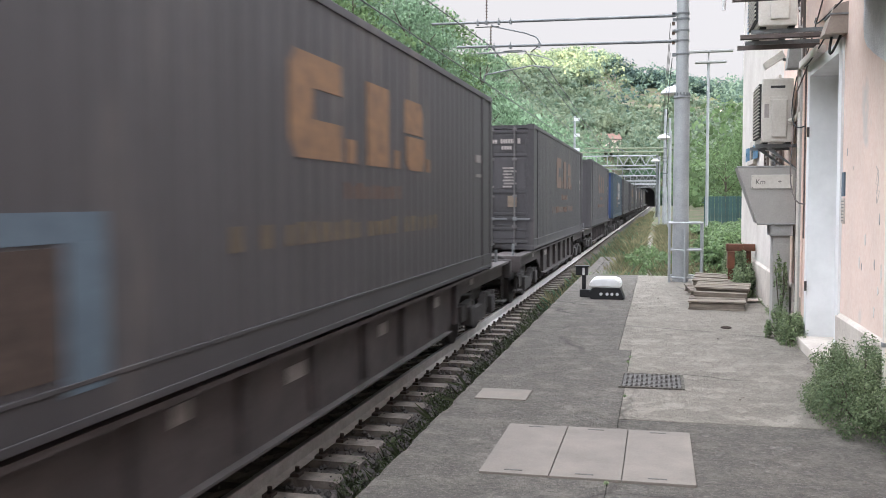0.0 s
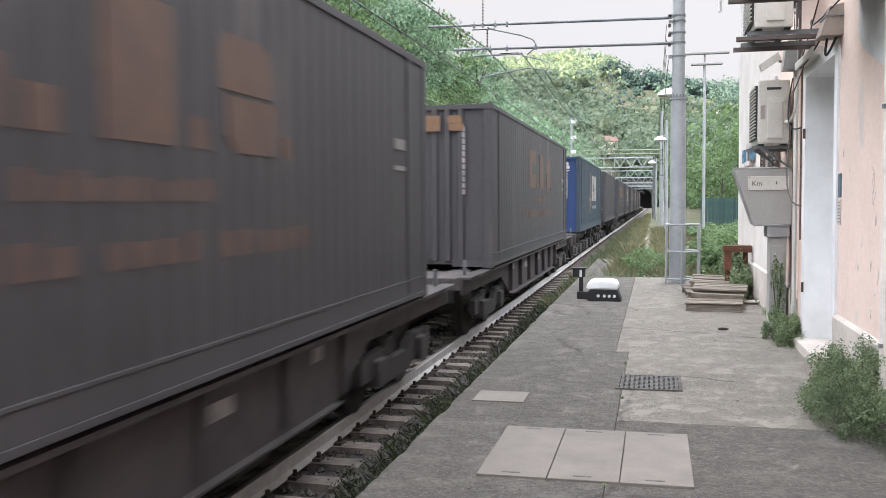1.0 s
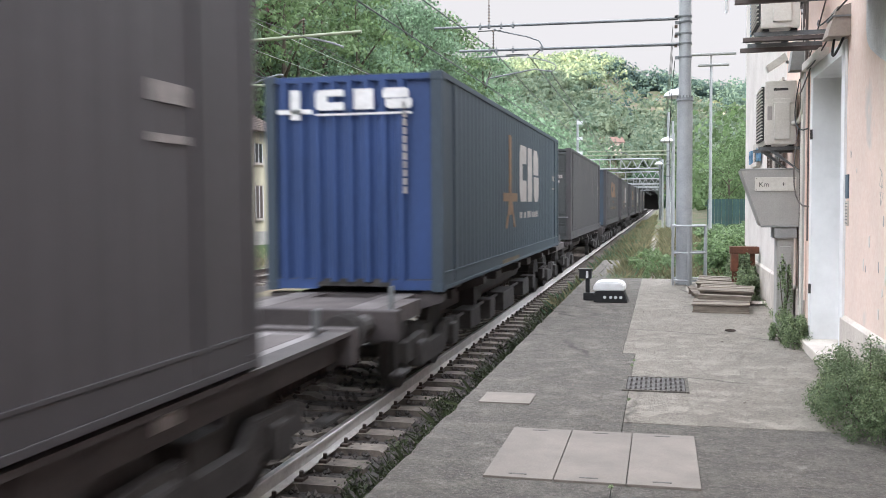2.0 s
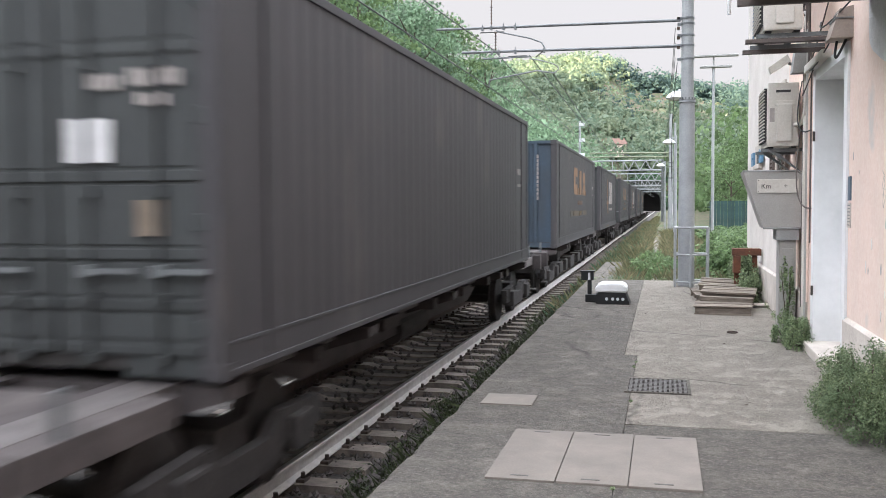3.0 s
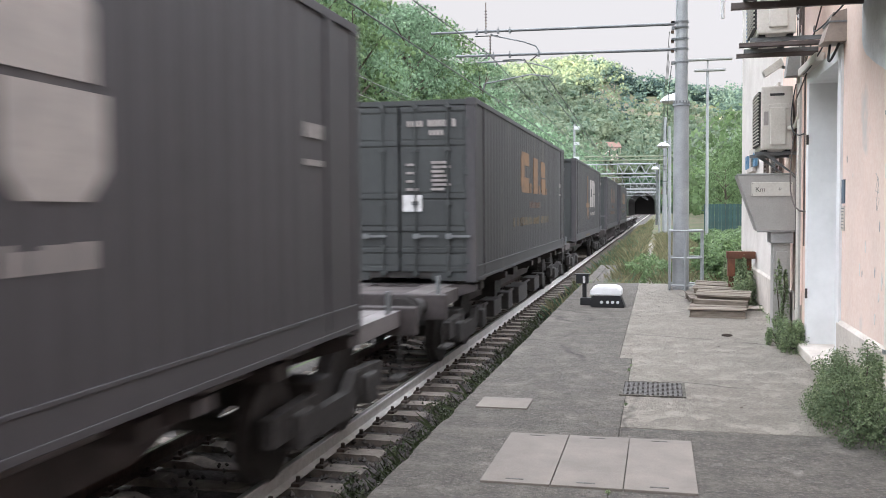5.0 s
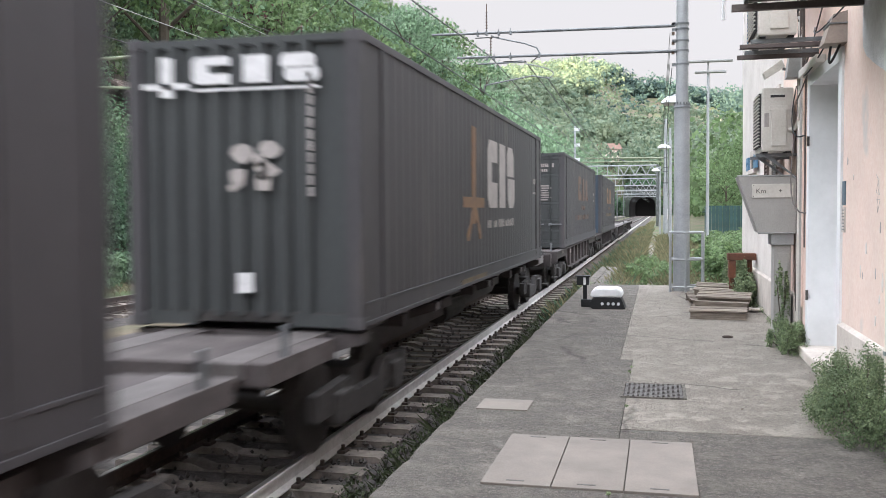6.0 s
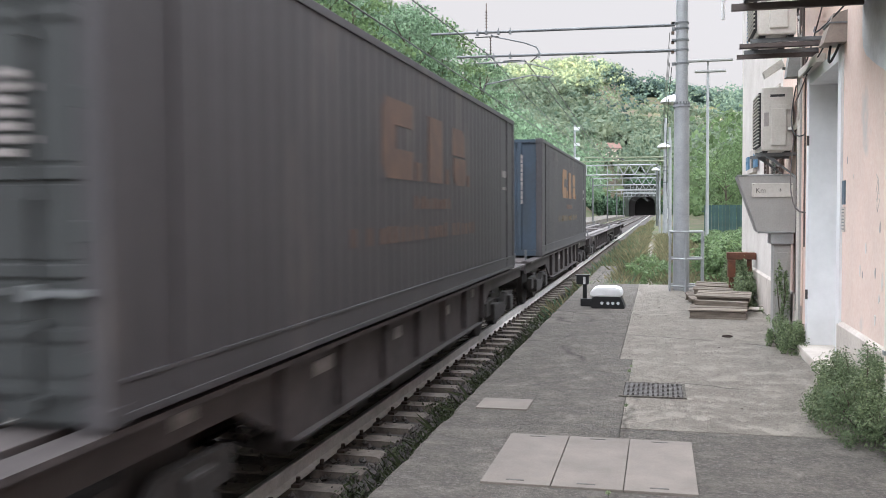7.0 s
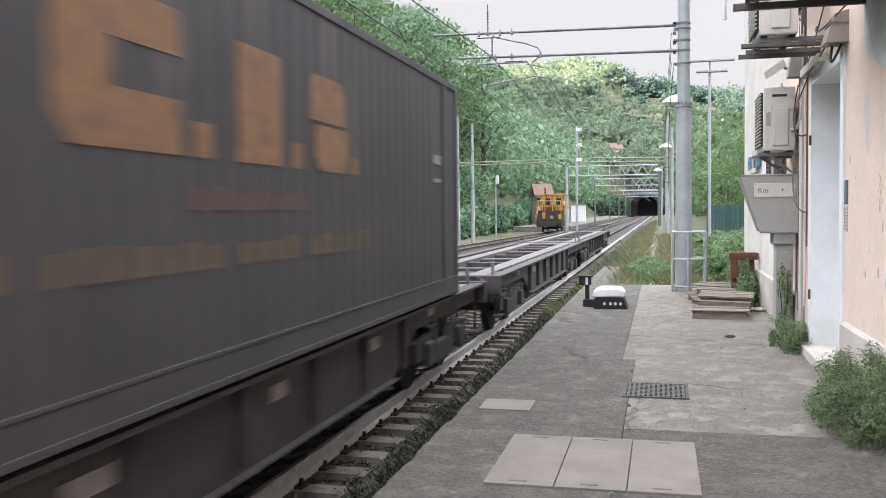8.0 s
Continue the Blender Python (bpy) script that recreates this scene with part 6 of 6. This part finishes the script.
bush("leafy green weed bush growing from the wall foot", 1.53, 7.4, 0.0, 0.36, 1.0, 0.6, 150, 240, 0.0105, M["leaf_weed"], 11)
bush("green weed bush sprouting against the doorway wall", 1.48, 11.4, 0.0, 0.2, 0.55, 0.5, 50, 150, 0.013, M["leaf_weed"], 12)
bush("tall weed stalks beside the grey cabinet", 1.46, 11.75, 0.35, 0.08, 0.1, 0.78, 14, 60, 0.017, M["leaf_weed"], 13)
bush("dense green bush at the end of the platform wall", 1.42, 17.5, 0.0, 0.22, 1.7, 0.85, 110, 140, 0.022, M["leaf_weed"], 14)
bush("dense green bush beyond the mast", 1.9, 22.8, -0.2, 1.1, 2.2, 1.3, 90, 120, 0.05, M["leaf_b"], 15)
bush("bright green bush before the fence", 3.0, 31, -0.2, 1.6, 4.0, 1.1, 90, 110, 0.08, M["leaf_b"], 16)
bush("bright green creeper mound before the fence", 3.4, 45, -0.2, 1.8, 4.0, 1.0, 80, 110, 0.1, M["leaf_b"], 17)
bush("thorny weeds round the platform end", -0.2, 24.5, -0.2, 0.6, 2.6, 0.7, 55, 90, 0.035, M["leaf_b"], 18)
for i, (x, y, w, d, h) in enumerate(((-20.4, 24, 2.0, 3.2, 5.6), (-21.0, 29, 1.8, 3.2, 6.2), (-23.6, 33.6, 2.0, 2.6, 7.2), (-21.2, 32.4, 1.5, 2.2, 2.7), (-19.2, 27.2, 0.9, 4.5, 1.7), (-20.4, 34.6, 1.3, 1.6, 1.6), (-23.6, 27, 2.6, 4, 8.2), (-20.3, 18, 2, 3.5, 4.2),
                                     (-19.4, 50, 1.3, 4, 2.6), (-19.2, 58, 1.3, 5, 2.4), (-19.3, 69, 1.4, 6, 3.0), (-19.2, 81, 1.4, 6, 3.0), (-19.4, 93, 1.5, 7, 3.4),
                                     (-19.6, 107, 1.6, 8, 3.6), (-19.8, 122, 1.8, 9, 4), (-20, 140, 2, 10, 4.5), (-22, 52, 3, 5, 5), (-21.5, 62, 3, 6, 6), (-22, 74, 3, 6, 6), (-22.5, 88, 3, 7, 7), (-22.5, 104, 3, 8, 7))):
    bush("ivy-covered thicket on the bank beside the siding", x, y, ground_z(x, y) - 0.2, w, d, h, 90, 150 if y < 40 else 70, 0.085 if y < 40 else 0.2, M["leaf_c"] if i % 2 else M["leaf_a"], 30 + i, "thicket")
for i, (x, y, w, d, h) in enumerate(((-14.5, 326, 2.6, 3, 9), (-18.5, 322, 3.0, 4, 10), (-22, 316, 3, 4, 9), (2.4, 326, 2.4, 3, 9), (5.5, 320, 3, 4, 8), (-5.9, 332.5, 6.5, 1.4, 3.0))):
    bush("dark creeper and scrub round the tunnel mouth", x, y, 9.4 if i == 5 else BED - 0.2, w, d, h, 60, 70, 0.4, M["leaf_c"], 70 + i, "scrub")
bush("ivy hanging over the corner of the derelict house", -23.3, 36.3, -0.6, 1.3, 0.6, 6.0, 80, 150, 0.08, M["leaf_c"], 44, "ivy")


def blades(name, rng, n, area, height, lean, mat, label):
    x0, x1, y0, y1 = area
    x, y = rng.uniform(x0, x1, n), y0 + (y1 - y0) * rng.uniform(0, 1, n) ** 1.2
    if name == "tall_grass":
        x = np.where(np.abs(x + 0.3) < 0.22, x + 0.6, x)
    z = np.array([ground_z(a, b) for a, b in zip(x, y)])
    h = height * rng.uniform(0.4, 1.2, n)
    a = rng.uniform(0, math.tau, n)
    w = 0.006 + 0.004 * h
    dx, dy = np.cos(a), np.sin(a)
    lx, ly = rng.normal(0, lean, n) * h, rng.normal(0, lean, n) * h
    base = np.stack([x, y, z], 1)
    side = np.stack([dx * w, dy * w, 0 * w], 1)
    v = np.stack([base - side, base + side, base + side * 0.6 + np.stack([lx * 0.4, ly * 0.4, h * 0.6], 1), base + np.stack([lx, ly, h], 1)], 1).reshape(-1, 3)
    f = np.arange(4 * n).reshape(-1, 4)
    return tagged(soup(name, v.tolist(), f.tolist(), mat), label, "grass", kind="stuff")


bm = B()
for i in range(14):
    y = 20.7 + i * 2.1
    box(bm, -0.5 + 0.03 * math.sin(i), -0.12 + 0.03 * math.cos(i * 2), y, y + 2.07, -0.4, -0.235, 0.01)
tagged(part("footpath", bm, M["screed"], None), "narrow worn concrete footpath through dry grass", "path", kind="structure")
rng = np.random.default_rng(5)
blades("tall_grass", rng, 12000, (-1.6, 2.2, 20.7, 60), 0.42, 0.4, M["grass"], "tall half-dry grass beyond the platform end")
blades("wild_grass", rng, 15000, (-2.5, -0.6, 20.6, 130), 0.42, 0.35, M["grass"], "rank half-dry grass between the rail and the footpath")
blades("wild_weeds", rng, 9000, (-2.55, -0.7, 20.6, 80), 0.34, 0.5, M["leaf_c"], "green weeds between the rail and the footpath")
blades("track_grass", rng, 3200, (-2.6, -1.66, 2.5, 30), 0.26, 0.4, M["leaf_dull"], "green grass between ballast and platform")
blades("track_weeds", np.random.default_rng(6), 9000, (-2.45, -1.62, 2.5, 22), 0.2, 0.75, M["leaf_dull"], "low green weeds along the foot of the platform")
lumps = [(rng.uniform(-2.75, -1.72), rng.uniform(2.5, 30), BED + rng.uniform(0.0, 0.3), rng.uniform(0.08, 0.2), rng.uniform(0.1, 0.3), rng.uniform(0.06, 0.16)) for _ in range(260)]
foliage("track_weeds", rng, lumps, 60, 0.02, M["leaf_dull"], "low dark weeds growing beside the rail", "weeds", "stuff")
blades("bank_grass", rng, 5000, (-20, -16.5, 14, 60), 0.25, 0.5, M["grass"], "dry grass on the bank beside the siding")
# dry leaves, grit and small weeds on the platform
n = 520
px_ = rng.uniform(-1.5, 1.6, n)
px_[:260] = 1.62 - np.abs(rng.normal(0, 0.22, 260))
c = np.stack([px_, 3 + 17 * rng.uniform(0, 1, n), np.full(n, 0.012)], 1)
v, f = leaf_quads(rng, c, np.tile([0, 0, 2.5], (n, 1)), 0.014)
v[:, 2] = np.maximum(v[:, 2], 0.006)
tagged(soup("dry_litter", v.tolist(), f.tolist(), M["oldwood"]), "scattered dry leaves and grit on the platform", "litter", kind="stuff")
lumps = [(1.6 + rng.normal(0, 0.03), rng.uniform(7, 19), 0.02, 0.06, 0.14, 0.06) for _ in range(60)]
lumps += [(-0.28 + rng.normal(0, 0.01), rng.uniform(4, 10), 0.0, 0.015, 0.05, 0.01) for _ in range(7)]
lumps += [(rng.uniform(-1.6, 1.6), 20.5 + rng.normal(0, 0.12), 0.0, 0.12, 0.12, 0.1) for _ in range(60)]
foliage("crack_weeds", rng, lumps, 45, 0.012, M["leaf_weed"], "small weeds in cracks and at the wall foot", "weeds", "stuff")
# loose stones
sv, sf = [], []
for i in range(2600):
    x = rng.choice([rng.uniform(-2.75, -2.3), rng.uniform(-3.2, -2.7), rng.uniform(-4.7, -3.4)])
    y = 2.5 + 30 * rng.uniform(0, 1) ** 1.4
    z, r = ZR - 0.19, rng.uniform(0.02, 0.045)
    k = len(sv)
    for d in ((1, 0, 0), (-1, 0.2, 0), (0, 1, 0.1), (0.1, -1, 0), (0, 0.1, 0.9), (0, 0, -0.8)):
        sv.append((x + d[0] * r * rng.uniform(0.7, 1.2), y + d[1] * r * rng.uniform(0.7, 1.2), z + d[2] * r))
    sf += [(k + a, k + b, k + c) for a, b, c in ((0, 2, 4), (2, 1, 4), (1, 3, 4), (3, 0, 4), (2, 0, 5), (1, 2, 5), (3, 1, 5), (0, 3, 5))]
tagged(soup("loose_ballast", sv, sf, M["stone"]), "loose brown-grey ballast stones along the rail", "stones", kind="stuff")

# ---- woods ----
kinds = [tree_meshes(s, t, r, l, p, lf) for s, t, r, l, p, lf in ((1, 13, 3.4, 46, 66, 0.165), (2, 15.5, 3.9, 52, 66, 0.18), (3, 11, 3.2, 42, 66, 0.155), (4, 17, 4.0, 56, 64, 0.195), (5, 13, 3.6, 56, 120, 0.125))]
labels = ["broad green tree on the wooded bank", "tall dark green tree on the bank", "young bright green tree on the bank", "large full green tree on the slope", "dense small-leaved green tree on the bank"]
rt = random.Random(9)


def plant(x, y, k, mat, label, scale=1.0):
    crown, trunk = kinds[k]
    t = thing("tree", label, "tree", "trees on the bank")
    t.matrix_basis = pose(x, y, ground_z(x, y) - 0.3, 0, 0, rt.uniform(0, 360)) @ Matrix.Diagonal((scale, scale, scale * rt.uniform(0.9, 1.12), 1))
    part("crown", crown, mat, t)
    part("trunk", trunk, M["bark"], t)


for row, x in enumerate((-25, -30, -36, -43, -51)):
    y = 12 + 3 * (row % 2)
    while y < (126 if row < 2 else 150):
        k = 4 if y < 42 and row < 3 else rt.randrange(4)
        mat = M["leaf_b"] if rt.random() < 0.35 else M["leaf_a"]
        plant(x + rt.uniform(-1.8, 1.8), y, k, mat, labels[k], rt.uniform(0.95, 1.3))
        y += rt.uniform(4.2, 6.6)
plant(-30.5, 62.0, 1, M["leaf_red"], "copper-leaved dark red tree on the bank", 1.3)
for x, y, s in ((7.5, 52, 0.5), (9.5, 60, 0.6), (12.5, 57, 0.7), (11, 70, 0.6), (15, 66, 0.7), (6.5, 64, 0.45), (5.0, 74, 0.45), (8, 84, 0.55), (13, 88, 0.6)):
    plant(x, y, rt.randrange(3), M["leaf_b"], "bright green tree beyond the fence", s)


def woods(name, seed, spots, lumps, per, leaf, size, mat, label):
    rng = np.random.default_rng(seed)
    cs, ns = [], []
    for x, y in spots:
        s = size * rng.choice([0.55, 0.8, 1.0, 1.0, 1.25, 1.6]) * rng.uniform(0.85, 1.15)
        c, n = crown_points(rng, lumps, per, s * 0.55, s * 0.5, s * 0.3)
        cs.append(c + np.array([x, y, ground_z(x, y) + s * 0.55]))
        ns.append(n)
    v, f = leaf_quads(rng, np.concatenate(cs), np.concatenate(ns), leaf, 0.25)
    return tagged(soup(name, v.tolist(), f.tolist(), mat), label, "trees", kind="stuff")


def scatter(n, seed, inside):
    r = random.Random(seed)
    out = []
    while len(out) < n:
        p = inside(r)
        if p:
            out.append(p)
    return out


def on_hill(r):
    y = r.uniform(336, 790)
    x = r.uniform(-0.27, 0.13) * y
    if y < 350 and -16 < x < 4:
        return None
    if abs(x + 0.0506 * y) < 6.5 and 336 < y < 410 or abs(x + 21) < 10 and 400 < y < 421 or (abs(x + 14) < 7 and 455 < y < 481) or (abs(x - 32) < 12 and 535 < y < 590):
        return None
    if -42 < x < 48 and (545 < y < 715 and r.random() < 0.95 or 470 < y <= 545 and r.random() < 0.7):
        return None
    return x, y


def leafy_side(r):
    p = on_hill(r)
    return p if p and (p[1] < 540 or p[0] < -30 + 10 * math.sin(p[1])) else None


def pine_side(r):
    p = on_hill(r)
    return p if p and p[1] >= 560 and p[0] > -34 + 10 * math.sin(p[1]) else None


woods("far_woods", 21, scatter(3200, 21, leafy_side), 6, 13, 1.15, 9.0, M["leaf_hill"], "sunlit and shaded woods on the far hill")
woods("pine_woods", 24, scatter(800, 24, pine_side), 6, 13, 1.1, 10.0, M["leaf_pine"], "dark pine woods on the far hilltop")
woods("slope_woods", 22, scatter(1000, 22, lambda r: (lambda y: (-23 - r.random() ** 1.3 * y * 0.5, y))(r.uniform(124, 345))), 8, 18, 0.52, 9.5, M["leaf_a"], "woods on the slope above the line")
woods("right_woods", 23, scatter(620, 23, lambda r: (lambda y: (7 + r.random() ** 1.4 * 60, y))(r.uniform(70, 335))), 8, 26, 0.36, 7.0, M["leaf_b"], "green thicket on the bank right of the line")


motions()
